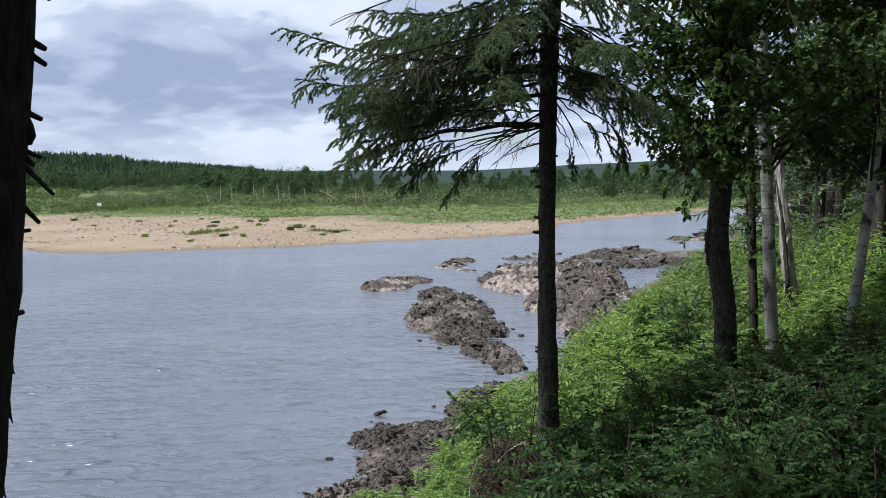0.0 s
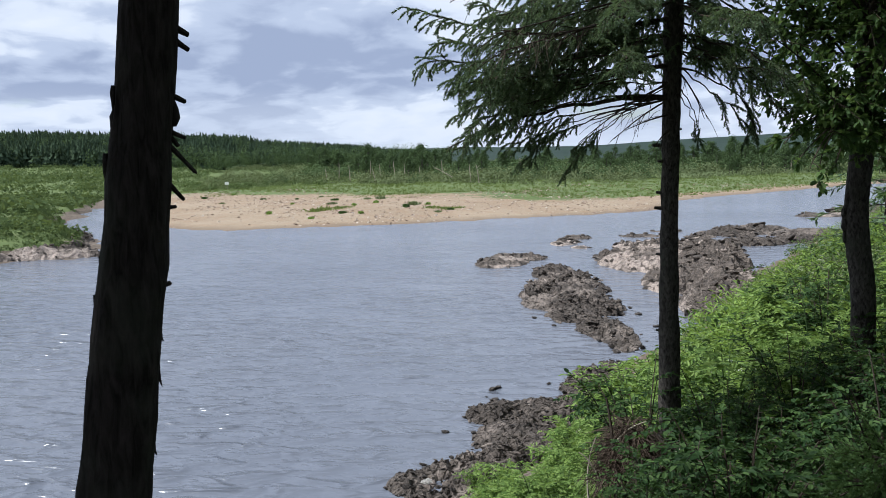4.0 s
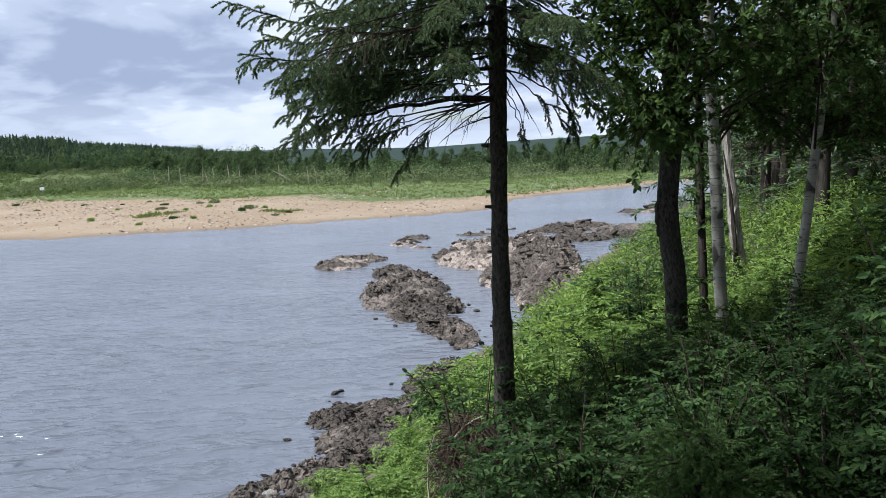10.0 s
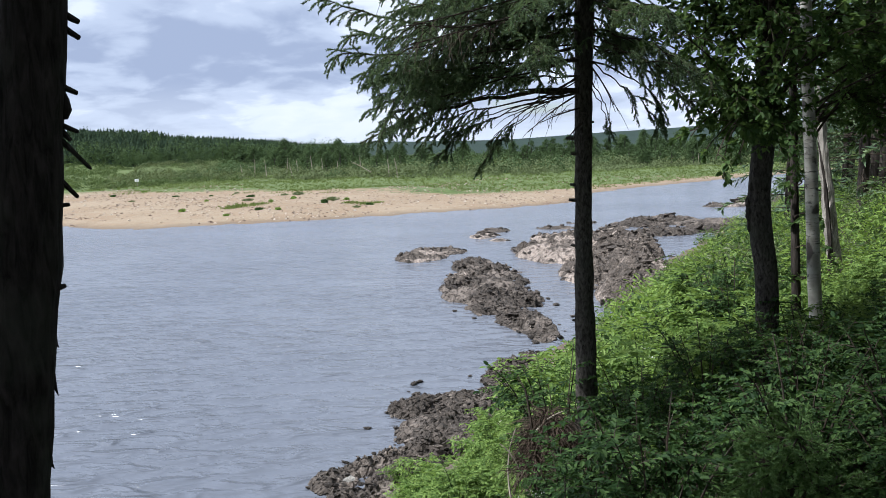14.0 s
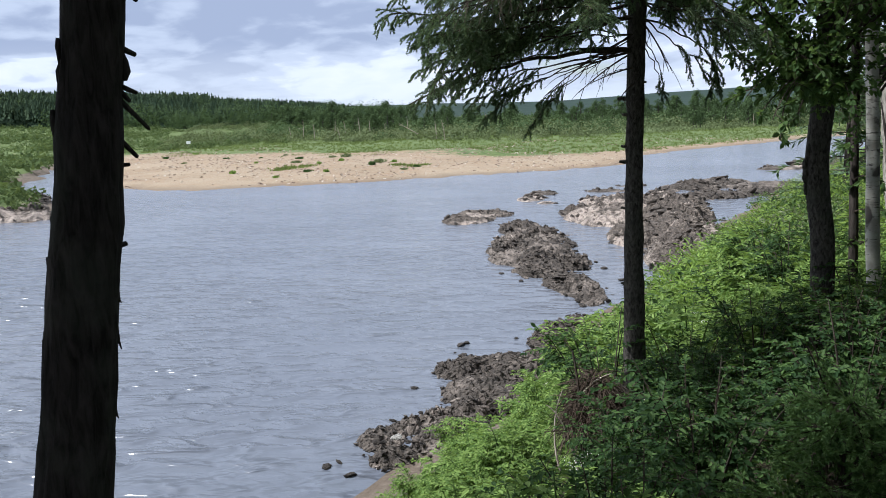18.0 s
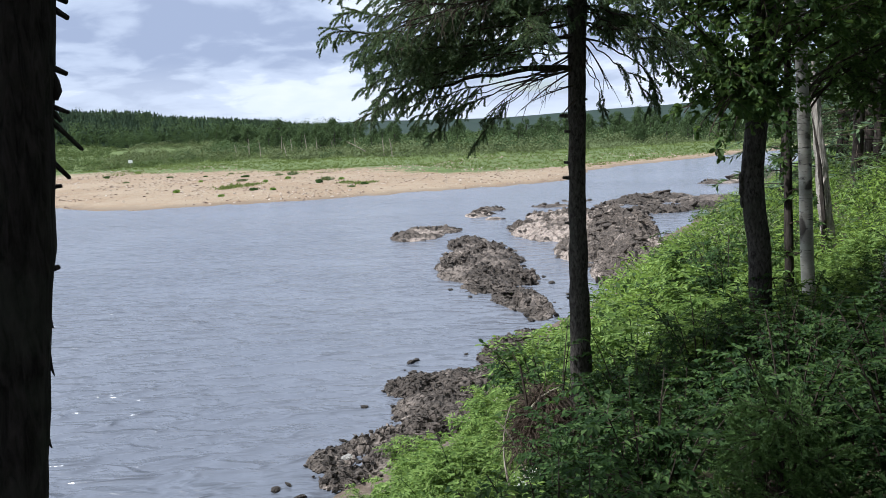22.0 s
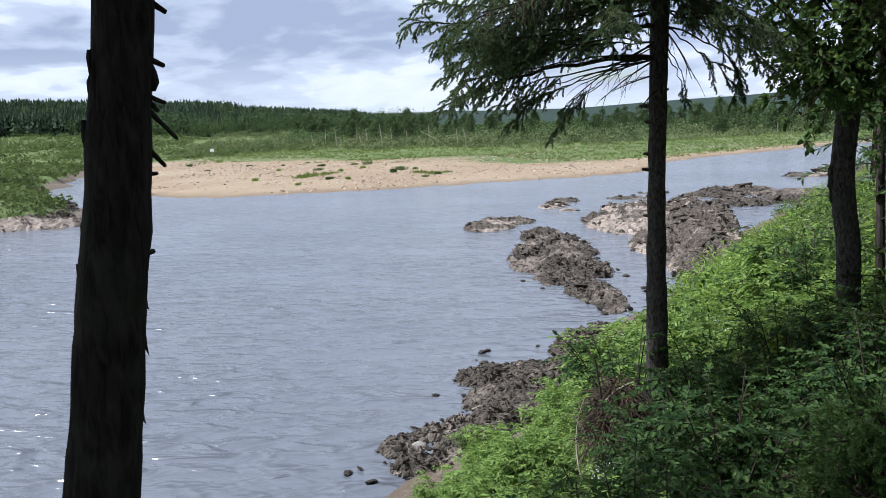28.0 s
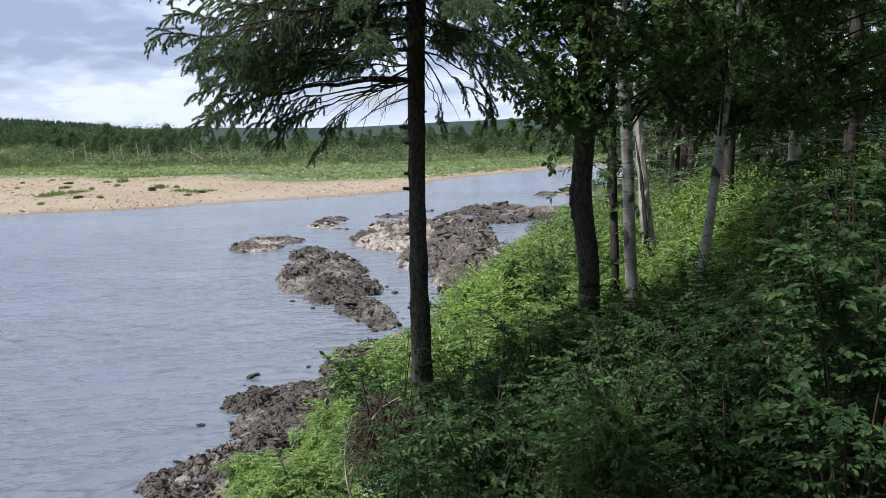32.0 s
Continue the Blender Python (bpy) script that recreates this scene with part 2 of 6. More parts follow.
# shrub green darkened to hold the deep shade under the trees
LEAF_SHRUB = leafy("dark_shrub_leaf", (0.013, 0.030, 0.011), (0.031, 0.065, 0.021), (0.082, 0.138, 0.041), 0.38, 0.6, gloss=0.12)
# fern and herb greens raised to carry sun on the open bank
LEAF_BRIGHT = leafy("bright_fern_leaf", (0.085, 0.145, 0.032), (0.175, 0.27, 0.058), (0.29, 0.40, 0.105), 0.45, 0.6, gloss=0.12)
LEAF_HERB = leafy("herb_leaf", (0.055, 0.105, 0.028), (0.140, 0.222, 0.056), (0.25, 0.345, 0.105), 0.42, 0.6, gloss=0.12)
# darker herb green, for the shade between sunlit bushes
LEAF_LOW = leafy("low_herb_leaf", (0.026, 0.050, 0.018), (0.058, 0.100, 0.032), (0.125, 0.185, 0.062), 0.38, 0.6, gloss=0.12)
LEAF_WILLOW = leafy("grey_green_leaf", (0.07, 0.095, 0.042), (0.125, 0.155, 0.075), (0.2, 0.23, 0.12), 0.3)
LEAF_CROWN = leafy("birch_crown_leaf", (0.036, 0.070, 0.027), (0.066, 0.118, 0.040), (0.125, 0.190, 0.060), 0.5, 0.6, gloss=0.12)
LEAF_FAR = leafy("far_broadleaf", (0.032, 0.054, 0.026), (0.056, 0.086, 0.038), (0.092, 0.130, 0.056), 0.25, 0.9, patch=0.12, gloss=0.05, vary=0.2)
LEAF_THICKET = leafy("far_thicket_leaf", (0.062, 0.085, 0.042), (0.105, 0.13, 0.064), (0.155, 0.18, 0.092), 0.25, 0.9, patch=0.06, gloss=0.05, vary=0.2)
NEEDLE = leafy("spruce_needle", (0.040, 0.070, 0.040), (0.078, 0.124, 0.066), (0.165, 0.22, 0.11), 0.32, 0.6, gloss=0.2)
NEEDLE_FAR = leafy("far_spruce", (0.020, 0.038, 0.026), (0.042, 0.066, 0.040), (0.078, 0.108, 0.058), 0.15, 0.9, patch=0.16, gloss=0.05, vary=0.22)
NEEDLE_YOUNG = leafy("young_spruce_needle", (0.045, 0.088, 0.030), (0.085, 0.150, 0.048), (0.16, 0.25, 0.085), 0.35, 0.6, gloss=0.15)
LEAF_LEFT = leafy("left_bank_leaf", (0.040, 0.064, 0.026), (0.075, 0.108, 0.042), (0.130, 0.165, 0.068), 0.3, 0.9, patch=0.1, gloss=0.05, vary=0.2)
GRASS = leafy("meadow_grass", (0.070, 0.105, 0.030), (0.118, 0.160, 0.048), (0.19, 0.225, 0.085), 0.35, 0.8, patch=0.08, gloss=0.1, vary=0.2)
PETAL = leafy("white_petal", (0.55, 0.55, 0.5), (0.7, 0.7, 0.66), (0.8, 0.8, 0.78), 0.3)
WHITE = Surface("white_board")
WHITE = WHITE.done(WHITE.ramp(WHITE.noise(6.0), [(0.3, (0.66, 0.66, 0.64)), (0.7, (0.8, 0.8, 0.79))]), 0.6)


def land_surface():
    s = Surface("river_land")
    fine, mid, wide = s.noise(9.0, 6.0, 0.7), s.noise(0.9, 6.0, 0.6), s.noise(0.09, 5.0, 0.6)
    gravel = s.ramp(fine, [(0.28, (0.145, 0.106, 0.068)), (0.5, (0.235, 0.184, 0.126)), (0.72, (0.34, 0.28, 0.202))])
    gravel = s.mix(s.ramp(mid, [(0.42, 0.0), (0.62, 0.65)]), gravel, (0.225, 0.150, 0.092))
    gravel = s.mix(s.ramp(s.noise(2.6, 6.0, 0.75), [(0.36, 0.6), (0.55, 0.0)]), gravel, (0.19, 0.135, 0.098))
    gravel = s.mix(s.ramp(wide, [(0.45, 0.0), (0.6, 0.35)]), gravel, (0.305, 0.252, 0.182))
    turf = s.ramp(mid, [(0.3, (0.050, 0.076, 0.024)), (0.52, (0.088, 0.120, 0.038)), (0.72, (0.145, 0.160, 0.066))])
    turf = s.mix(s.ramp(wide, [(0.42, 0.0), (0.62, 0.6)]), turf, (0.10, 0.125, 0.058))
    soil = s.ramp(fine, [(0.3, (0.020, 0.017, 0.010)), (0.55, (0.045, 0.038, 0.022)), (0.8, (0.06, 0.07, 0.03))])
    wood = s.ramp(s.noise(0.02, 8.0, 0.7), [(0.35, (0.010, 0.021, 0.017)), (0.65, (0.022, 0.038, 0.027))])
    edge = s.calc("MULTIPLY", s.calc("SUBTRACT", mid, 0.5), 0.9)
    fac = lambda name: s.ramp(s.calc("ADD", s.weight(name), edge), [(0.4, 0.0), (0.6, 1.0)])
    col = s.mix(fac("gravel"), turf, gravel)
    col = s.mix(fac("soil"), col, soil)
    mud = s.ramp(s.noise(5.0, 7.0, 0.7), [(0.3, (0.045, 0.036, 0.028)), (0.55, (0.13, 0.105, 0.082)), (0.75, (0.24, 0.20, 0.165))])
    col = s.mix(fac("mud"), col, mud)
    col = s.mix(fac("forest"), col, wood)
    wet = s.weight("wet")
    col = s.mix(s.calc("MULTIPLY", wet, 0.6), col, (0.10, 0.075, 0.055))
    s.bump(s.calc("ADD", fine, mid), 0.7, 0.06)
    return s.done(col, 0.95, 0.15)


LAND = land_surface()


def river_surface():
    s = Surface("river_water")
    swell = s.noise(1.0, 2.0, 0.5, s.stretch((0.16, 0.42, 1), -12), 0.4)
    chop = s.noise(1.0, 2.0, 0.5, s.stretch((0.95, 1.95, 1), -18), 0.4)
    fine = s.noise(1.0, 3.0, 0.55, s.stretch((2.4, 5.6, 1), -10), 0.3)
    crest = s.calc("POWER", chop, 3.0)
    gusts = s.ramp(s.noise(1.0, 4.0, 0.6, s.stretch((0.05, 0.11, 1), -20), 0.6), [(0.36, 0.22), (0.5, 0.7), (0.64, 1.0)])
    high = s.calc("ADD", s.calc("ADD", s.calc("MULTIPLY", swell, 0.5), s.calc("MULTIPLY", crest, 2.2)), s.calc("MULTIPLY", fine, 0.2))
    stream = s.n.new("ShaderNodeSeparateXYZ")
    s.l.new(s.spot, stream.inputs[0])
    calm = s.ramp(s.calc("DIVIDE", stream.outputs[1], 100.0), [(0.13, 1.0), (0.4, 0.66), (0.75, 0.48)])  # the wind drops towards the far shore
    s.bump(s.calc("MULTIPLY", s.calc("MULTIPLY", high, gusts), calm), 1.0, 0.26)
    s.b.inputs["IOR"].default_value = 1.333
    body = s.ramp(s.noise(0.05, 4.0), [(0.35, (0.098, 0.108, 0.131)), (0.65, (0.122, 0.131, 0.154))])
    return s.done(body, 0.2, 0.5)


WATER = river_surface()

# ---- building tools ----
rng = np.random.default_rng(11)


class Geo:
    """Collects vertices and faces and makes one mesh of them."""

    def __init__(self):
        self.v, self.f, self.count = [], [], 0

    def add(self, verts, faces):
        verts, faces = np.asarray(verts, float), np.asarray(faces, int)
        if len(verts) and len(faces):
            self.v.append(verts)
            self.f.append(faces + self.count)
            self.count += len(verts)
        return self

    def mesh(self, name, material, smooth=False):
        me = bpy.data.meshes.new(name)
        v = np.concatenate(self.v)
        me.vertices.add(len(v))
        me.vertices.foreach_set("co", v.ravel())
        loops = np.concatenate([f.ravel() for f in self.f])
        sizes = np.concatenate([np.full(len(f), f.shape[1]) for f in self.f])
        me.loops.add(len(loops))
        me.loops.foreach_set("vertex_index", loops)
        me.polygons.add(len(sizes))
        me.polygons.foreach_set("loop_start", np.r_[0, np.cumsum(sizes)[:-1]])
        me.polygons.foreach_set("loop_total", sizes)
        me.update(calc_edges=True)
        me.polygons.foreach_set("use_smooth", np.full(len(sizes), smooth))
        me.materials.append(material)
        return me


def part(name, geo, material, parent=None, label="", smooth=False):
    """Links a mesh as one object under a thing or a part."""
    ob = new(name, geo if isinstance(geo, bpy.types.Mesh) else geo.mesh(name, material, smooth))
    ob.parent = parent
    return tagged(ob, label)


def thing(name, label, category, group="", kind=""):
    return tagged(new(name), label, category, group, kind)


def unit(v):
    return v / np.maximum(np.linalg.norm(v, axis=-1, keepdims=True), 1e-9)


def tube(geo, pts, radii, sides=7, rough=0.0):
    """A round, tapering limb along a line of points."""
    pts, radii = np.asarray(pts, float), np.asarray(radii, float)
    way = unit(np.gradient(pts, axis=0))
    side = unit(np.cross(way, (0.31, 0.17, 0.93) if abs(way[:, 2]).mean() < 0.8 else (1.0, 0.13, 0.05)))
    over = np.cross(way, side)
    a = np.linspace(0, 2 * np.pi, sides, endpoint=False)
    r = radii[:, None] * (1 + rough * rng.normal(size=(len(pts), sides)))
    ring = pts[:, None] + r[..., None] * (np.cos(a)[:, None] * side[:, None] + np.sin(a)[:, None] * over[:, None])
    n = len(pts)
    i, j = np.meshgrid(np.arange(n - 1), np.arange(sides), indexing="ij")
    k = (j + 1) % sides
    quads = np.stack([i * sides + j, i * sides + k, (i + 1) * sides + k, (i + 1) * sides + j], -1).reshape(-1, 4)
    geo.add(ring.reshape(-1, 3), quads)
    tip = np.array([[(n - 1) * sides + b for b in range(sides)]])
    geo.f.append(tip + geo.count - n * sides)


def bend(points, n):
    """A smooth line of n points through or near a few control points (a Bezier curve)."""
    p, t = np.asarray(points, float), np.linspace(0, 1, n)[:, None]
    m = len(p) - 1
    return sum(math.comb(m, k) * t**k * (1 - t) ** (m - k) * p[k] for k in range(m + 1))


def thread(points, n):
    """A line of n points that passes through all the given ones."""
    p = np.asarray(points, float)
    u = np.r_[0, np.cumsum(np.linalg.norm(np.diff(p, axis=0), axis=1))]
    t = np.linspace(0, u[-1], n)
    q = np.stack([np.interp(t, u, p[:, k]) for k in range(3)], -1)
    for _ in range(2):
        q[1:-1] = q[1:-1] * 0.5 + (q[:-2] + q[2:]) * 0.25
    return q


def leaves(geo, at, way, face, length, width=0.55):
    """Folded oval leaves: where each springs, the way it points, the way it faces, how long it is."""
    way = unit(way)
    side = unit(np.cross(way, face))
    up = np.cross(side, way)
    l = np.asarray(length)[:, None]
    w = l * width * 0.5
    mid1, mid2 = at + way * l * 0.30, at + way * l * 0.68 - up * l * 0.04
    tip = at + way * l - up * l * 0.14
    v = np.stack([at, mid1 + side * w * 0.85 + up * w * 0.3, mid2 + side * w * 0.8 + up * w * 0.25, tip, mid2 - side * w * 0.8 + up * w * 0.25, mid1 - side * w * 0.85 + up * w * 0.3], 1)
    base = np.arange(len(at))[:, None] * 6
    geo.add(v.reshape(-1, 3), np.concatenate([base + [0, 1, 2, 3], base + [0, 3, 4, 5]]))


def flakes(geo, at, way, face, length, width=0.8):
    """Simpler leaves of four corners, for what stands far off."""
    way = unit(way)
    side = unit(np.cross(way, face))
    l = np.asarray(length)[:, None]
    v = np.stack([at, at + way * l * 0.5 + side * l * width * 0.5, at + way * l, at + way * l * 0.5 - side * l * width * 0.5], 1)
    geo.add(v.reshape(-1, 3), np.arange(len(at))[:, None] * 4 + [0, 1, 2, 3])


def fuzz(x, y, scale, seed=0):
    """Smooth random heights between -1 and 1 on a plane."""
    x, y = np.asarray(x) * scale + 17.3 * seed, np.asarray(y) * scale - 9.1 * seed
    xi, yi = np.floor(x).astype(int), np.floor(y).astype(int)
    u, v = x - xi, y - yi
    u, v = u * u * (3 - 2 * u), v * v * (3 - 2 * v)
    val = lambda i, j: np.modf(np.abs(np.sin(i * 127.1 + j * 311.7 + seed * 74.7) * 43758.5453))[0] * 2 - 1
    return (val(xi, yi) * (1 - u) + val(xi + 1, yi) * u) * (1 - v) + (val(xi, yi + 1) * (1 - u) + val(xi + 1, yi + 1) * u) * v


def rough_ground(x, y, scale, octaves=4, seed=0):
    return sum(fuzz(x, y, scale * 2**k, seed + k) * 0.5**k for k in range(octaves))


def from_line(x, y, line):
    """Signed distance from a line of points: positive on its right-hand side."""
    best, sign = np.full(np.shape(x), 1e9), np.ones(np.shape(x))
    for (ax, ay), (bx, by) in zip(line[:-1], line[1:]):
        dx, dy = bx - ax, by - ay
        t = np.clip(((x - ax) * dx + (y - ay) * dy) / (dx * dx + dy * dy), 0, 1)
        d = np.hypot(x - ax - t * dx, y - ay - t * dy)
        near = d < best - 1e-6
        s = np.sign((x - ax) * dy - (y - ay) * dx)
        sign = np.where(near, np.where(s == 0, 1, s), sign)
        best = np.where(near, d, best)
    return best * sign

# ---- the land: one sheet to the horizon ----
NEAR_SHORE = [(-160, -120), (-40, -22), (-16, -3), (-9, 2.6), (-5.4, 6.6), (-3.3, 9.4), (-2.2, 11.2), (-1.0, 13.6), (0.3, 16.2), (1.2, 18.8), (2.5, 22.2), (4.3, 25.4), (7.2, 31.5), (10.5, 41), (16, 52), (25, 66), (34, 78), (60, 92), (140, 120), (700, 260)]
BAR_SHORE = [(-92, 205), (-76, 158), (-60, 107), (-49, 84), (-39, 69.5), (-32, 65), (-27, 64.6), (-16, 67.8), (-4.5, 74.3), (3, 77), (9.5, 83), (15.5, 100), (25, 110.5), (36, 121.5), (44, 130.5), (90, 165), (210, 225), (700, 380)]
LEFT_SHORE = [(-700, -160), (-150, -20), (-62, 26), (-36, 42), (-31, 46), (-32.5, 53), (-42.5, 64), (-50, 75), (-63, 104), (-82, 156), (-100, 210), (-140, 330)]


def shores(x, y):
    wob = 0.25 * rough_ground(x, y, 0.45, 3, 5) * np.clip(np.hypot(x, y) / 14, 0.4, 4)
    return from_line(x, y, NEAR_SHORE) + wob * 0.5, -from_line(x, y, BAR_SHORE) + wob, -from_line(x, y, LEFT_SHORE) + wob


def ground(x, y):
    """Height of the land over the river's level."""
    x, y = np.asarray(x, float), np.asarray(y, float)
    near, bar, left = shores(x, y)
    r = np.hypot(x, y)
    az = np.degrees(np.arctan2(-x, y))
    bank = np.interp(near, [-9, -2.5, 0, 1.0, 2.5, 4.5, 6.5, 8, 14, 30, 90, 400], [-1.2, -0.35, 0.12, 0.55, 1.45, 2.65, 3.5, 4.25, 4.7, 5.3, 7, 14])
    flat = np.clip((y - 26) / 25, 0, 1) * np.clip((60 - y) / 20, 0, 1)  # the bank is lower and gentler downstream
    bank = np.where(near > 0, bank * (1 - 0.42 * flat), bank) + np.clip(near, 0, 1) * 0.10 * rough_ground(x, y, 0.6, 4, 1)
    plain = np.interp(bar, [-12, -3, 0, 2, 9, 25, 60, 200], [-1.2, -0.35, 0.0, 0.16, 0.45, 0.75, 1.3, 2.0]) + np.clip(bar / 30, 0, 1) * 0.22 * rough_ground(x, y, 0.08, 3, 2)
    west = np.interp(left, [-10, -3, 0, 2, 6, 20, 60, 200], [-1.2, -0.35, 0.05, 0.7, 1.3, 2.0, 3.0, 5.0]) + np.clip(left / 8, 0, 1) * 0.25 * rough_ground(x, y, 0.12, 3, 3)
    low = np.maximum(np.maximum(bank, plain), np.maximum(west, -1.2))
    low = np.maximum(low, np.interp(r, [104, 118], [-1.2, 0.55]) * (az > 18) * (az < 40) - 9 * (az <= 18) - 9 * (az >= 40))  # the side channel ends in a muddy hollow
    # the wooded rise on the far left
    rise = np.interp(r, [250, 330, 520, 900], [0, 0.16, 1, 1.1]) * np.interp(az, [8, 12, 15, 20, 25, 35, 47, 100, 180], [0, 2.5, 5.5, 8.5, 10.5, 13, 14, 10, 0])
    # distant hills
    crest = np.interp(az, [-180, -60, -30, -16, -9, -2, 6, 14, 40, 120, 180], [0.8, 1.3, 1.25, 0.93, 0.70, 0.36, 0.42, 0.35, 0.3, 0.6, 0.8])
    hills = np.interp(r, [900, 1500, 3000, 3800, 4600], [0, 0.12, 1, 0.95, 0.4]) * (3000 * np.tan(np.radians(crest)) + 4 + 5 * rough_ground(x, y, 0.0022, 4, 7))
    return low + rise + hills


def gravel_reach(az):
    """How far from the viewpoint the bare gravel ends and the grass begins."""
    return np.interp(az, [-32, -22, -14, -9, -3, 1, 6, 11.5, 19, 24, 28, 40], [190, 150, 119, 103, 101, 99, 107, 107, 126, 137, 137, 120])


def shrub_reach(az):
    """Where the far shrubs begin."""
    return np.interp(az, [-32, -16.4, -8.7, 0, 7.5, 15, 19, 22.5, 27, 34], [230, 168, 143, 127, 132, 156, 160, 150, 146, 140])


def build_ground():
    turn = np.radians(np.r_[np.arange(-62, 62.01, 0.36), np.arange(66, 296, 5.0)])
    rad = np.r_[0.0001, np.linspace(0.6, 5, 16), np.geomspace(5.15, 150, 235), np.geomspace(154, 4600, 80)]
    rr, aa = np.meshgrid(rad, turn, indexing="ij")
    x, y = -rr * np.sin(aa), rr * np.cos(aa)
    z = ground(x, y)
    n, m = rr.shape
    i, j = np.meshgrid(np.arange(n - 1), np.arange(m), indexing="ij")
    k = (j + 1) % m
    faces = np.stack([i * m + j, (i + 1) * m + j, (i + 1) * m + k, i * m + k], -1).reshape(-1, 4)[:, ::-1]
    me = Geo().add(np.stack([x, y, z], -1).reshape(-1, 3), faces).mesh("ground", LAND, True)
    near, bar, left = (a.ravel() for a in shores(x, y))
    az, r, z = np.degrees(aa).ravel(), rr.ravel(), z.ravel()
    az = np.where(az > 180, az - 360, az)
    reach = gravel_reach(az) + 7 * rough_ground(x.ravel(), y.ravel(), 0.05, 3, 31)
    masks = {
        "gravel": np.where(bar > -14, np.interp(r - reach, [-30, -12, 6], [1, 0.72, 0]), 0) * (left < 0) + (z < 0.28) * (r < 200) * (near < -4) * (left < -3),
        "mud": np.maximum(np.interp(near, [-4, -3.5, 0.8, 2.0], [0, 1, 1, 0]), np.interp(left, [-3, -1.5, 1.0, 1.6], [0, 1, 1, 0]) * (r < 125)),
        "soil": np.interp(near, [0.6, 2.0], [0, 1]) * (1 - np.clip((y.ravel() - 30) / 12, 0, 1)),
        "forest": np.interp(r, [330, 420], [0, 1]),
        "wet": np.interp(z, [-0.05, 0.06, 0.16], [1, 0.8, 0]),
    }
    for name, values in masks.items():
        me.attributes.new(name, "FLOAT", "POINT").data.foreach_set("value", np.clip(values, 0, 1).astype(np.float32))
    tagged(new("ground", me), "river banks of soil, pale gravel and green meadow", "ground", kind="structure")


build_ground()


def build_water():
    me = Geo().add([(-900, -400, 0), (900, -400, 0), (900, 900, 0), (-900, 900, 0)], [(0, 1, 2, 3)]).mesh("water", WATER)
    tagged(new("water", me), "wide grey-blue river with small wind ripples", "river", kind="structure")


build_water()


# ---- rock outcrops ----
STONE_MESHES = []
for _n in range(7):
    _bm = bmesh.new()
    bmesh.ops.create_icosphere(_bm, subdivisions=1, radius=1)
    _ax = rng.normal(size=(9, 3))
    _ax = unit(_ax)
    _cut = rng.uniform(0.42, 0.8, 9)
    for _v in _bm.verts:  # chipped flat on nine sides
        p = np.array(_v.co)
        for d, c in zip(_ax, _cut):
            over = p @ d - c
            if over > 0:
                p = p - d * over * 0.9
        _v.co = p * (1.15, 0.9, 0.62)
    _me = bpy.data.meshes.new("stone")
    _bm.to_mesh(_me)
    _bm.free()
    _me.materials.append(ROCK)
    STONE_MESHES.append(_me)


SLABS = []
for _me in STONE_MESHES:
    _v = np.empty(len(_me.vertices) * 3)
    _me.vertices.foreach_get("co", _v)
    SLABS.append((_v.reshape(-1, 3), np.array([tuple(p.vertices) for p in _me.polygons])))


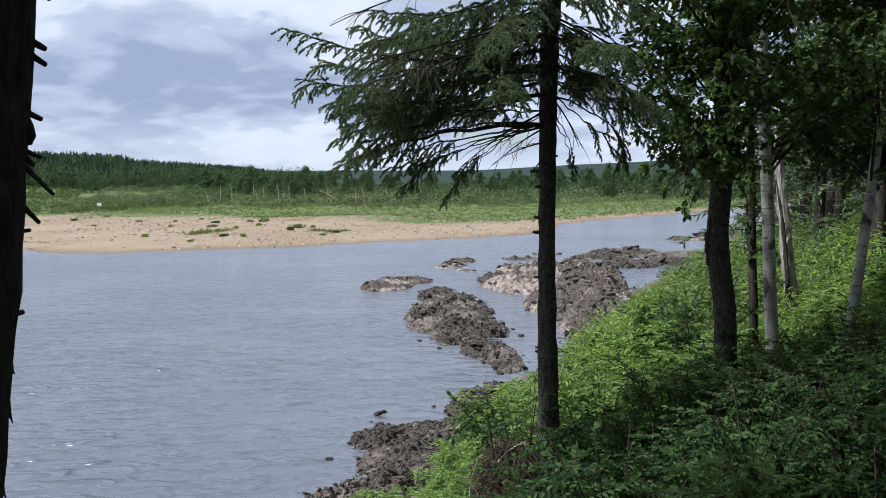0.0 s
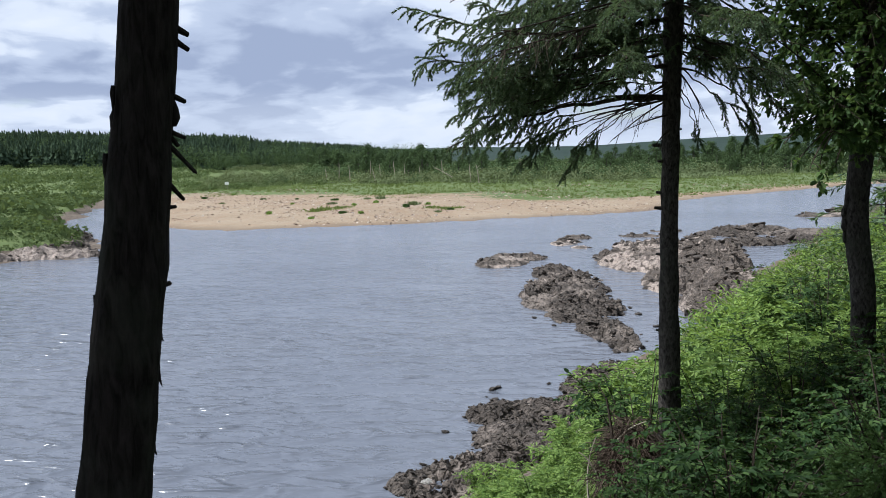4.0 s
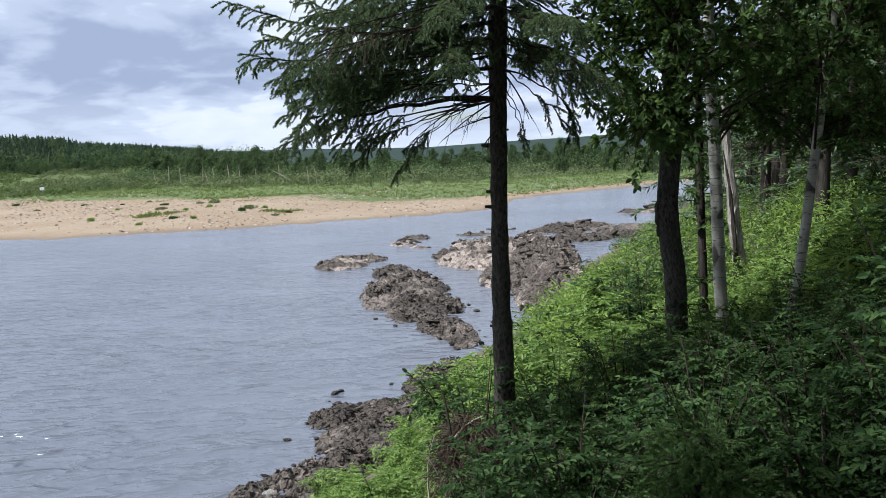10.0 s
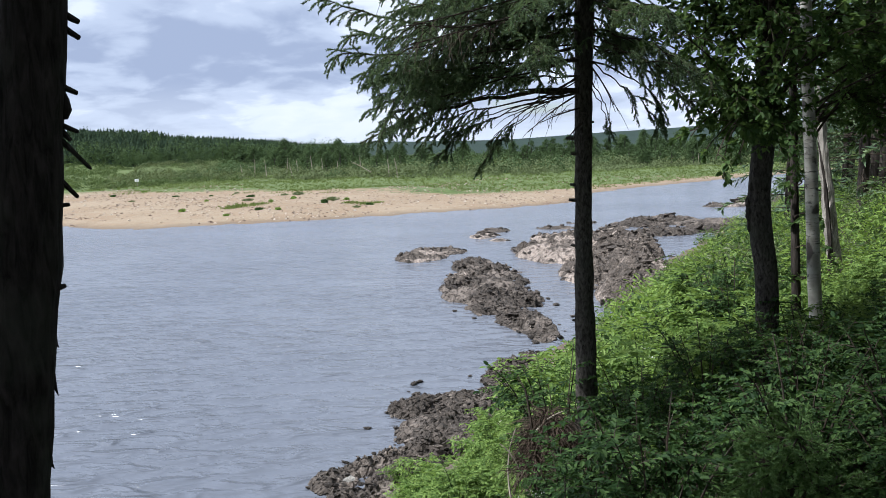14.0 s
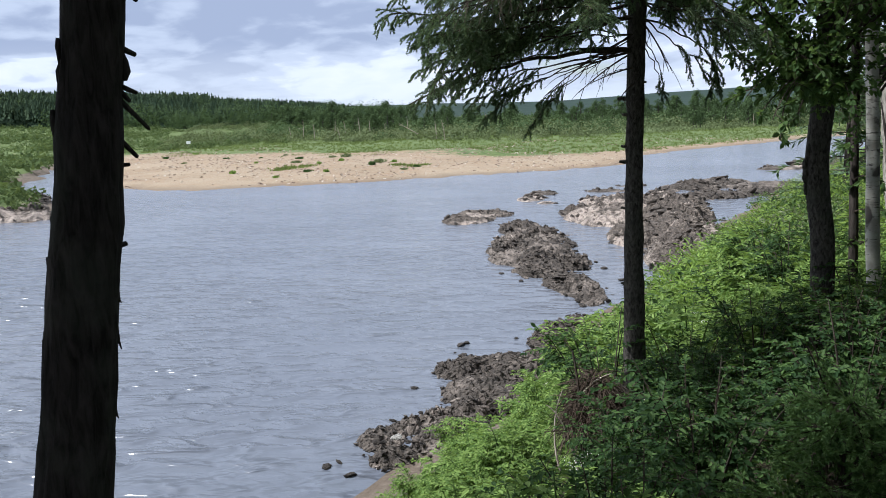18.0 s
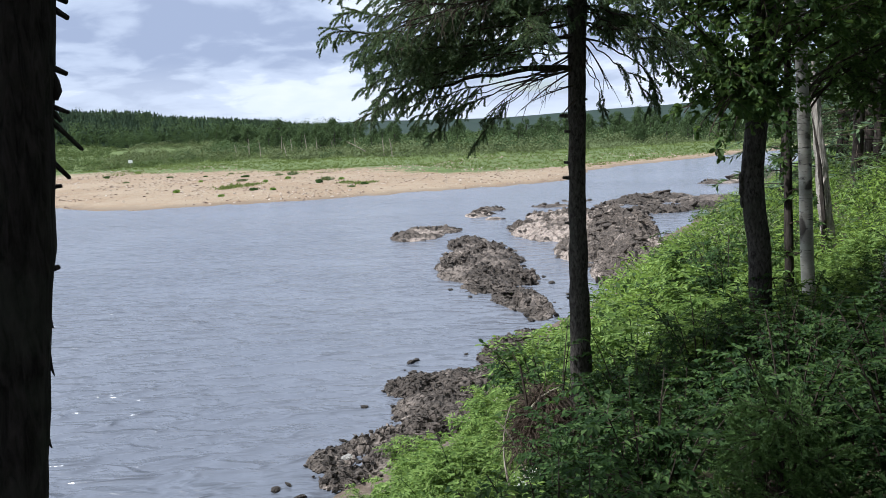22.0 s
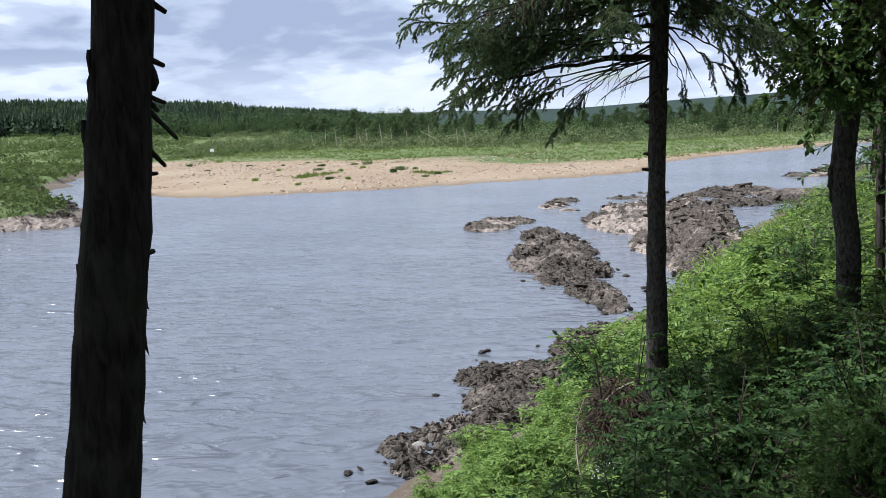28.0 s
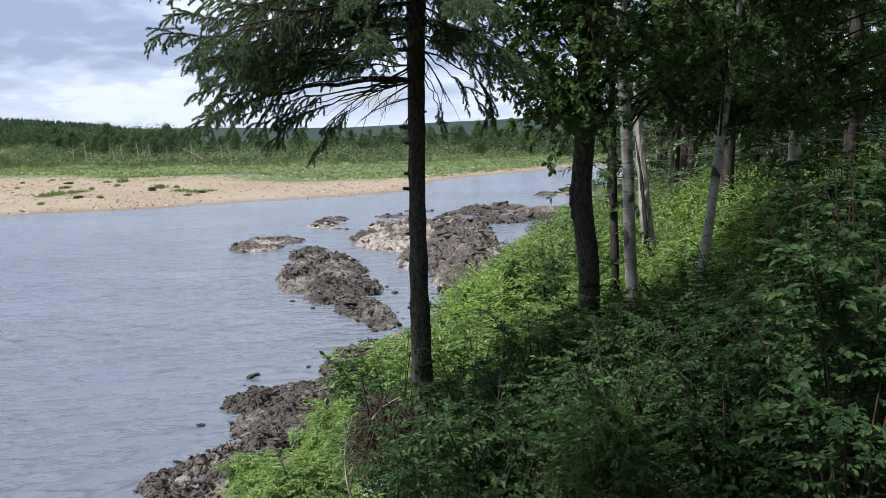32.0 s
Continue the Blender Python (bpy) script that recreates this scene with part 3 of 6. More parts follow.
def outcrop(label, humps, step, block, jag, stones=0, spread=0.5, seed=0, base=0.0, flat=0.62, slabs=0, slab=0.3, lie=118.0):
    """Broken, bedded rock: low humps cut into tilted blocks. humps: x, y, half length, half width, turn, height."""
    r = np.random.default_rng(seed + 100)
    hs = np.array(humps, float)
    reach = hs[:, 2:4].max() * 1.35
    x0, x1, y0, y1 = hs[:, 0].min() - reach, hs[:, 0].max() + reach, hs[:, 1].min() - reach, hs[:, 1].max() + reach
    gx, gy = np.meshgrid(np.arange(x0, x1, step), np.arange(y0, y1, step), indexing="ij")
    gx = gx + r.uniform(-0.3, 0.3, gx.shape) * step
    gy = gy + r.uniform(-0.3, 0.3, gy.shape) * step
    rough = rough_ground(gx, gy, 0.7 / block, 4, seed)
    h = np.full(gx.shape, -9.0)
    for cx, cy, a, b, t, top in hs:
        c, s = math.cos(radians(t)), math.sin(radians(t))
        u, v = ((gx - cx) * c + (gy - cy) * s) / a, (-(gx - cx) * s + (gy - cy) * c) / b
        d = u * u + v * v
        h = np.maximum(h, top * (1.15 - d) - np.where(d < 1.15, 0, (d - 1.15) * 0.8))
    # blocks large and small: each has its own height and tilt, all leaning about the same way
    flatx, flaty, hh = gx.ravel(), gy.ravel(), h.ravel()
    live = np.flatnonzero(hh > -0.7)
    rel = np.zeros(flatx.size)
    ca, sa = math.cos(radians(lie)), math.sin(radians(lie))
    for size, share in ((block, 0.55), (block * 0.42, 0.42)):
        n = int(live.size * step * step / (size * size * 0.5)) + 8
        seeds = r.choice(live, n)
        sx, sy = flatx[seeds], flaty[seeds]
        lift, tx, ty = r.uniform(-1, 1, n), r.normal(0.12, 0.3, n), r.normal(-0.18, 0.3, n)
        for k in range(0, live.size, 3000):
            at = live[k : k + 3000]
            dx, dy = flatx[at, None] - sx, flaty[at, None] - sy
            p, q = dx * ca + dy * sa, -dx * sa + dy * ca
            c = np.argmin(p * p * 0.4 + q * q * 1.6, axis=1)
            rel[at] += share * (lift[c] + (flatx[at] - sx[c]) / size * tx[c] + (flaty[at] - sy[c]) / size * ty[c])
    crag = 1 - 2 * abs(rough_ground(gx, gy, 1.5 / block, 4, seed + 20))
    across = -gx * sa + gy * ca + 0.45 * block * rough_ground(gx, gy, 0.4 / block, 3, seed + 40)
    beds = 0
    for size, share in ((0.85 * block, 0.62), (0.31 * block, 0.34)):  # upturned beds: a long slope and a steep broken face
        u = across / size
        f = u - np.floor(u)
        strong = 0.4 + 0.6 * np.modf(np.abs(np.sin(np.floor(u) * 12.99) * 437.5))[0]
        beds = beds + share * strong * (np.where(f < 0.72, f / 0.72, (1 - f) / 0.28) - 0.5)
    crust = np.clip(0.62 + 1.5 * rough_ground(gx, gy, 0.33 / block, 3, seed + 60), 0.1, 1.0)  # rugged crests between washed flats
    h = np.where(h > 0, h * (0.72 + 0.28 * crust), h)
    keep_h = h + 1.2 * jag * (0.65 + 0.35 * crust) * (0.36 * rel.reshape(gx.shape) + 0.3 * rough + beds + 0.2 * crag * rough_ground(gx, gy, 0.5 / block, 2, seed + 30).clip(-0.2, 1) + 0.1 * crag)
    z = np.maximum(keep_h, -0.4)
    z = np.where(z > 0, z * flat, z)
    idx = np.arange(gx.size).reshape(gx.shape)
    q = np.stack([idx[:-1, :-1], idx[1:, :-1], idx[1:, 1:], idx[:-1, 1:]], -1).reshape(-1, 4)
    q = q[(z.ravel()[q] > -0.35).any(axis=1)]
    used, back = np.unique(q, return_inverse=True)
    verts = np.stack([flatx, flaty, z.ravel() + base], -1)[used]
    ob = thing("rock_outcrop", label, "rock", "rocks along the shore")
    zz = z.ravel()
    geo = Geo().add(verts, back.reshape(-1, 4))
    wash = np.clip(0.9 - 1.6 * crust.ravel()[used], 0, 1)
    spots = np.flatnonzero((zz > 0.0) & (crust.ravel() > 0.6))
    for k in r.choice(spots, int(slabs * 0.45)):  # split slabs lying along the beds
        v, f = SLABS[r.integers(7)]
        size = slab * (0.26 + 0.74 * r.uniform() ** 2.6)
        shape = v * size * (r.uniform(0.9, 1.9), r.uniform(0.5, 0.9), r.uniform(0.35, 0.75))
        turn = np.array(Euler((r.normal(0.35, 0.28), r.normal(0, 0.22), radians(lie) + r.normal(0, 0.4))).to_matrix())
        geo.add(shape @ turn.T + (flatx[k], flaty[k], zz[k] + base - size * r.uniform(0.0, 0.3)), f)
    rock = part("rock", geo, ROCK, ob)
    rock.data.attributes.new("washed", "FLOAT", "POINT").data.foreach_set("value", np.r_[wash, np.zeros(geo.count - wash.size)].astype(np.float32))
    edge = np.flatnonzero((zz > -0.25) & (zz < 0.35))
    for _ in range(stones):
        k = r.choice(edge)
        s = r.uniform(0.35, 1.0) * spread
        st = part("stone", STONE_MESHES[r.integers(7)], None, ob)
        x, y = flatx[k] + r.normal(0, 0.12), flaty[k] + r.normal(0, 0.12)
        st.matrix_basis = Matrix.LocRotScale((x, y, max(zz[k], -0.05) + base + s * 0.12), Euler((r.normal(0, 0.25), r.normal(0, 0.25), r.uniform(0, 6.3))), (s, s, s * r.uniform(0.6, 1.0)))
    return ob


outcrop("brown-grey jagged rock shelf with pools beside the near bank", [(-1.2, 17.9, 0.95, 0.75, 20, 0.42), (-0.3, 17.6, 0.8, 1.2, 10, 0.5), (-0.9, 16.4, 1.0, 0.9, 50, 0.45), (0.3, 18.4, 0.6, 0.7, 0, 0.35), (-0.3, 15.9, 0.7, 0.7, 40, 0.5)], 0.05, 0.30, 0.26, 110, 0.10, 1, slabs=900, slab=0.15)
outcrop("dark upright rock block below the green bank", [(0.75, 20.0, 0.75, 0.65, 15, 0.85), (1.35, 20.4, 0.7, 0.6, 0, 0.9)], 0.055, 0.32, 0.26, 14, 0.12, 2, flat=0.62, slabs=300, slab=0.17)
outcrop("dark broken rock ledge at the water's edge", [(-2.75, 13.75, 0.45, 0.5, 20, 0.25), (-2.3, 14.3, 0.55, 0.3, 30, 0.25), (-1.75, 14.7, 0.6, 0.35, 50, 0.25), (-2.3, 13.0, 0.5, 0.4, 30, 0.25), (-1.4, 13.7, 0.75, 0.6, 40, 0.5), (-1.0, 14.8, 0.8, 0.6, 40, 0.5)], 0.045, 0.2, 0.2, 130, 0.09, 3, flat=0.8, slabs=420, slab=0.14)
outcrop("low rounded brown rock islet in the river", [(-3.1, 43.6, 1.3, 2.0, -12, 0.5), (-1.9, 45.6, 1.4, 1.2, 60, 0.35)], 0.11, 0.7, 0.45, 12, 0.2, 4, slabs=90, slab=0.3)
outcrop("long broken rock reef with pale sandy hollows in the river", [(-0.3, 39.8, 1.0, 2.0, 0, 0.36), (-0.3, 35.2, 1.2, 1.7, 0, 0.62), (0.7, 37.2, 0.9, 2.2, 10, 0.65), (-0.2, 31.8, 1.2, 1.6, 0, 0.55), (0.9, 33.6, 0.9, 1.8, 20, 0.6), (0.7, 29.4, 1.1, 1.3, 0, 0.40), (1.5, 27.0, 0.8, 1.9, 10, 0.38), (1.7, 30.3, 0.6, 1.2, 0, 0.36), (2.0, 25.2, 0.5, 1.2, 0, 0.28), (-1.25, 33.2, 0.4, 0.8, 0, 0.35), (1.9, 34.6, 0.35, 0.6, 0, 0.3)], 0.085, 0.5, 0.5, 110, 0.16, 5, flat=0.6, slabs=1500, slab=0.29)
outcrop("large dark layered rock shelf running into the river", [(3.6, 43.5, 1.4, 3.6, 12, 0.8), (5.6, 45.0, 2.2, 5.0, -8, 1.1), (5.4, 37.0, 1.5, 3.0, -10, 0.9), (7.6, 42.5, 2.0, 5.5, -12, 1.15), (7.0, 36.0, 1.8, 4.0, -8, 1.1), (5.3, 31.0, 0.7, 2.4, -5, 0.6), (8.7, 49.0, 2.0, 2.4, 0, 0.7), (5.9, 51.0, 2.4, 1.5, 10, 0.5)], 0.12, 0.85, 0.6, 70, 0.28, 6, flat=0.72, slabs=800, slab=0.46)
outcrop("distant low rock bars with white gravel between", [(12.0, 58.5, 2.2, 2.0, 0, 0.6), (14.5, 60.5, 2.3, 2.0, 20, 0.65), (16.8, 57.5, 2.4, 1.6, 0, 0.7), (18.4, 58.8, 2.0, 1.4, 30, 0.6), (12.2, 52.4, 2.4, 1.4, 20, 0.5), (15.2, 53.6, 2.2, 1.3, 20, 0.5)], 0.15, 0.8, 0.5, 50, 0.3, 7, slabs=330, slab=0.45)
outcrop("small flat rocks breaking the river's surface", [(0.4, 53.2, 0.9, 1.6, -15, 0.3), (1.4, 56.4, 0.9, 1.0, 0, 0.22), (1.3, 50.6, 0.6, 0.7, 0, 0.2)], 0.16, 0.7, 0.2, 10, 0.3, 8, slabs=120, slab=0.45)
outcrop("small dark rocks in the shallows", [(5.8, 57.2, 1.4, 0.8, 5, 0.22), (9.6, 56.5, 1.0, 0.9, 0, 0.25), (8.0, 60.5, 1.1, 0.6, 0, 0.15)], 0.16, 0.7, 0.2, 14, 0.3, 9, slabs=120, slab=0.4)
outcrop("smooth grey rock point below the far trees", [(23.6, 73.5, 3.0, 1.2, 8, 0.5), (26.4, 75.0, 2.6, 1.6, 10, 1.3)], 0.2, 1.1, 0.3, 6, 0.4, 10, slabs=90, slab=0.8)
outcrop("brown rock ledge at the foot of a green bank", [(-31.2, 46.8, 1.9, 1.3, 20, 0.95), (-33.4, 46.4, 2.0, 1.6, 20, 1.15), (-33.6, 50.5, 1.3, 2.3, 10, 1.0), (-35.5, 44.5, 2.2, 1.4, 30, 1.0), (-36.0, 55.5, 1.0, 2.2, 40, 0.8), (-39.0, 60.0, 1.0, 2.6, 40, 0.6)], 0.14, 0.75, 0.55, 60, 0.3, 11, slabs=400, slab=0.38)


def lone_stone(x, y, z, size, label, material=None, turn=0.0, flat=0.6):
    me = STONE_MESHES[int(abs(x * 7 + y * 3)) % 7]
    if material:
        me = me.copy()
        me.materials.clear()
        me.materials.append(material)
    ob = tagged(new("stone", me), label, "stone", "stones at the shore")
    ob.matrix_world = Matrix.LocRotScale((x, y, z), Euler((0.1, -0.08, turn)), (size, size, size * flat))


lone_stone(-2.32, 13.15, 0.34, 0.12, "flat whitish stone lying on dark rocks", STONE_PALE, 0.3, 0.5)
for _x, _y, _s in ((-1.72, 19.8, 0.17), (-1.60, 19.95, 0.13), (-2.48, 16.55, 0.11), (-3.3, 12.8, 0.10), (-3.45, 12.6, 0.12), (-1.6, 18.9, 0.16), (1.55, 22.2, 0.30), (1.85, 22.5, 0.26), (1.2, 22.6, 0.13), (1.7, 23.9, 0.2), (2.0, 24.3, 0.18), (-0.9, 28.8, 0.14), (-0.2, 27.5, 0.13), (-3.0, 12.3, 0.15), (-0.3, 20.4, 0.08), (3.3, 27.5, 0.2), (3.7, 28.3, 0.25), (2.9, 29.6, 0.2)):
    lone_stone(_x, _y, 0.02, _s, "dark wet stone in the shallow water", None, _x * 5)

# ---- trees ----
def trunk_geo(line, radii, sides=14, rough=0.035, n=26):
    g = Geo()
    pts = thread(line, n)
    wob = np.cumsum(rng.normal(size=(n, 3)) * 0.0022, axis=0) * (1, 1, 0)
    tube(g, pts + wob, np.interp(np.linspace(0, 1, n), np.linspace(0, 1, len(radii)), radii), sides, rough)
    return g


def stub(geo, at, way, length, r):
    """A broken-off branch with a splintered end."""
    way = unit(np.array(way, float))
    at = np.array(at, float)
    tube(geo, [at - way * 0.03, at + way * length * 0.5, at + way * length * 0.93 + (0, 0, -0.01 * length), at + way * length], [r * 1.5, r, r * 0.85, r * 0.35], 6, 0.1)


def needles_on(geo, pts, per_m=150, length=0.022, width=0.0056):
    """Needles all round a twig."""
    seg = np.linalg.norm(np.diff(pts, axis=0), axis=1)
    n = max(4, int(seg.sum() * per_m))
    u = rng.uniform(0, len(pts) - 1.001, n)
    i = u.astype(int)
    at = pts[i] + (pts[i + 1] - pts[i]) * (u - i)[:, None]
    way = unit(pts[i + 1] - pts[i])
    side = unit(np.cross(way, rng.normal(size=(n, 3))))
    d = unit(side + way * 0.95 + np.array((0, 0, 0.10)))
    w = unit(np.cross(d, rng.normal(size=(n, 3)))) * width
    l = length * rng.uniform(0.7, 1.15, n)[:, None]
    v = np.stack([at - w * 0.5, at + w * 0.5, at + d * l], 1)
    geo.add(v.reshape(-1, 3), np.arange(n)[:, None] * 3 + [0, 1, 2])


def bough(wood, green, line, r0, bare=0.3, side_len=0.42, gap=0.056, droop=0.35, thin=1.0):
    """A spruce bough: a limb, side twigs to both sides of it, thick needled fingers on those."""
    pts = bend(line, 16)
    pts[1:-1] += rng.normal(size=(14, 3)) * 0.010
    total = np.linalg.norm(np.diff(pts, axis=0), axis=1).sum()
    tube(wood, pts, np.linspace(1, 0.12, 16) ** 1.3 * r0 + 0.002, 6, 0.06)
    n = int(total * (1 - bare) / gap * thin)
    for k in range(n):
        u = bare + (1 - bare) * (k + rng.uniform(0, 0.8)) / max(n, 1)
        f = min(u, 0.995) * 15
        i = int(f)
        at = pts[i] + (pts[i + 1] - pts[i]) * (f - i)
        way = unit(pts[i + 1] - pts[i])
        flank = unit(np.cross(way, (0, 0, 1.0))) * (1 if k % 2 else -1)
        size = side_len * (0.26 + 0.36 * min(1, (1 - u) * 2.4 + 0.12)) * rng.uniform(0.5, 1.15)
        out = unit(way * rng.uniform(0.6, 1.1) + flank * rng.uniform(0.3, 0.9) + np.array((0, 0, rng.normal(-0.15, 0.32))))
        twig = bend([at, at + out * size * 0.55, at + out * size + np.array((0, 0, -droop * size * rng.uniform(0.3, 1.3)))], 6)
        tube(wood, twig, np.linspace(0.005, 0.002, 6), 3)
        needles_on(green, twig[1:], 620 * thin, 0.020, 0.0072)
        m_all = int(size / 0.050)
        for m in range(m_all):
            w = (0.15 + 0.8 * (m + rng.uniform(0, 0.7)) / max(1, m_all)) * 5
            j = min(int(w), 4)
            p = twig[j] + (twig[j + 1] - twig[j]) * (w - j)
            tw = unit(twig[j + 1] - twig[j])
            sd = unit(np.cross(tw, (0, 0, 1.0))) * (1 if m % 2 else -1)
            d = unit(tw * 0.9 + sd * rng.uniform(0.35, 0.85) + np.array((0, 0, -0.1 - droop * 0.5 + rng.normal(0, 0.2))))
            sl = rng.uniform(0.06, 0.125) * (1.15 - 0.1 * w)
            needles_on(green, np.stack([p, p + d * sl * 0.5, p + d * sl + np.array((0, 0, -0.1 * sl))]), 820 * thin, 0.019, 0.0075)
    needles_on(green, pts[int(15 * max(bare, 0.5)) :], 640 * thin, 0.022, 0.0066)


def dead_twigs(wood, line, r0, n=7, size=0.3):
    pts = bend(line, 12)
    tube(wood, pts, np.linspace(r0, 0.003, 12), 5, 0.05)
    for _ in range(n):
        i = rng.integers(3, 11)
        d = unit(rng.normal(size=3) * (1, 1, 0.5) + unit(pts[-1] - pts[0]) * 1.7 + (0, 0, -0.3))
        s = size * rng.uniform(0.4, 1.1)
        tube(wood, bend([pts[i], pts[i] + d * s * 0.5, pts[i] + d * s + (0, 0, -0.3 * s)], 5), np.linspace(0.004, 0.0015, 5), 3)


def ray_point(left, up, far):
    """A place from its bearing at the path's start: degrees to the left, degrees up, metres away on the level."""
    a = radians(left)
    return np.array((-far * math.sin(a), far * math.cos(a), EYE + far * math.tan(radians(up))))


def left_trunk():
    """The bare spruce trunk close by on the left, with its broken branch stubs."""
    ob = thing("spruce_tree", "dark bare spruce trunk with broken branch stubs", "tree")
    heights = np.array([3.6, 4.71, 5.08, 5.49, 5.68, 5.88, 6.07, 6.26, 6.45, 7.5, 9.5, 13.0])
    away = np.array([(-1.77, 2.43, 0.15), (-1.626, 2.52, 0.122), (-1.58, 2.549, 0.118), (-1.536, 2.576, 0.111), (-1.506, 2.593, 0.109), (-1.49, 2.602, 0.104), (-1.47, 2.613, 0.100), (-1.447, 2.626, 0.096), (-1.431, 2.634, 0.095), (-1.34, 2.69, 0.09), (-1.2, 2.78, 0.07), (-1.1, 2.84, 0.03)])
    n = 70
    z = np.linspace(3.6, 13.0, n)
    pts = np.stack([np.interp(z, heights, away[:, 0]), np.interp(z, heights, away[:, 1]), z], -1)
    rad = np.interp(z, heights, away[:, 2]) * 1.025
    g = Geo()
    tube(g, pts, rad * (1 + 0.012 * rng.normal(size=n)), 36, 0.028)
    right = unit(np.array((2.64, 1.5, 0)))
    for hz, side, size in ((6.13, -1, 0.019), (6.21, -1, 0.012), (5.98, -1, 0.012), (6.16, 1, 0.02), (5.88, -1, 0.01)):  # burls
        i = int(np.argmin(abs(z - hz)))
        c = pts[i] + right * side * rad[i] * 0.95
        c[2] = hz
        tube(g, [c - (0, 0, 0.045), c - (0, 0, 0.015), c + (0, 0, 0.02), c + (0, 0, 0.045)], [0.008, size, size * 0.9, 0.008], 9, 0.12)
    part("trunk", g, BARK_SHADED, ob, smooth=True)
    right = unit(np.array((2.64, 1.5, 0)))
    spots = [(6.455, 0.022, -0.5, 0.012), (6.41, 0.024, -0.7, 0.011), (6.225, 0.026, -0.5, 0.010), (6.10, 0.034, -0.45, 0.009), (6.085, 0.022, -1.2, 0.009), (6.05, 0.105, -1.15, 0.0085), (5.92, 0.055, -1.2, 0.010), (5.83, 0.008, 0.1, 0.008), (5.55, 0.012, 0.3, 0.010), (6.62, 0.03, -0.4, 0.010), (6.80, 0.04, -0.2, 0.011), (7.05, 0.04, -0.3, 0.011)]
    for z, length, tilt, r in spots:
        i = int(np.argmin(abs(pts[:, 2] - z)))
        s = Geo()
        stub(s, pts[i] + right * rad[i] * 0.9 + (0, 0, z - pts[i][2]), (*right[:2], tilt), length + 0.03, r)
        part("branch_stub", s, BARK_SHADED, ob, "broken branch stub")
    for z, length in ((5.50, 0.05), (5.25, 0.05), (4.95, 0.03), (5.62, 0.02), (5.4, 0.02)):  # loose bark
        i = int(np.argmin(abs(pts[:, 2] - z)))
        side = -1 if z in (5.50, 5.62) else 1
        c = pts[i] + right * side * (rad[i] - 0.001)
        s = Geo()
        tube(s, [c + (0, 0, 0.03), c - (0, 0, length * 0.4), c + right * side * 0.007 - (0, 0, length)], [0.005, 0.006, 0.0015], 5)
        part("bark_flake", s, BARK_SHADED, ob)
    wood, green = Geo(), Geo()
    for k in range(44):  # the crown far above the view, unseen and thickened to shade the near bank
        z = 8.8 + k * 0.095
        a = k * 2.4
        c = np.array((-1.2, 2.78, z))
        reach = 2.7 * (1 - k / 60)
        bough(wood, green, [c, c + (reach * 0.5 * math.cos(a), reach * 0.5 * math.sin(a), 0.1), c + (reach * math.cos(a), reach * math.sin(a), -0.3)], 0.018, 0.2, 0.5, 0.11, thin=0.55)
    part("branchwork", wood, TWIG, ob)
    part("crown", green, NEEDLE, ob)


left_trunk()


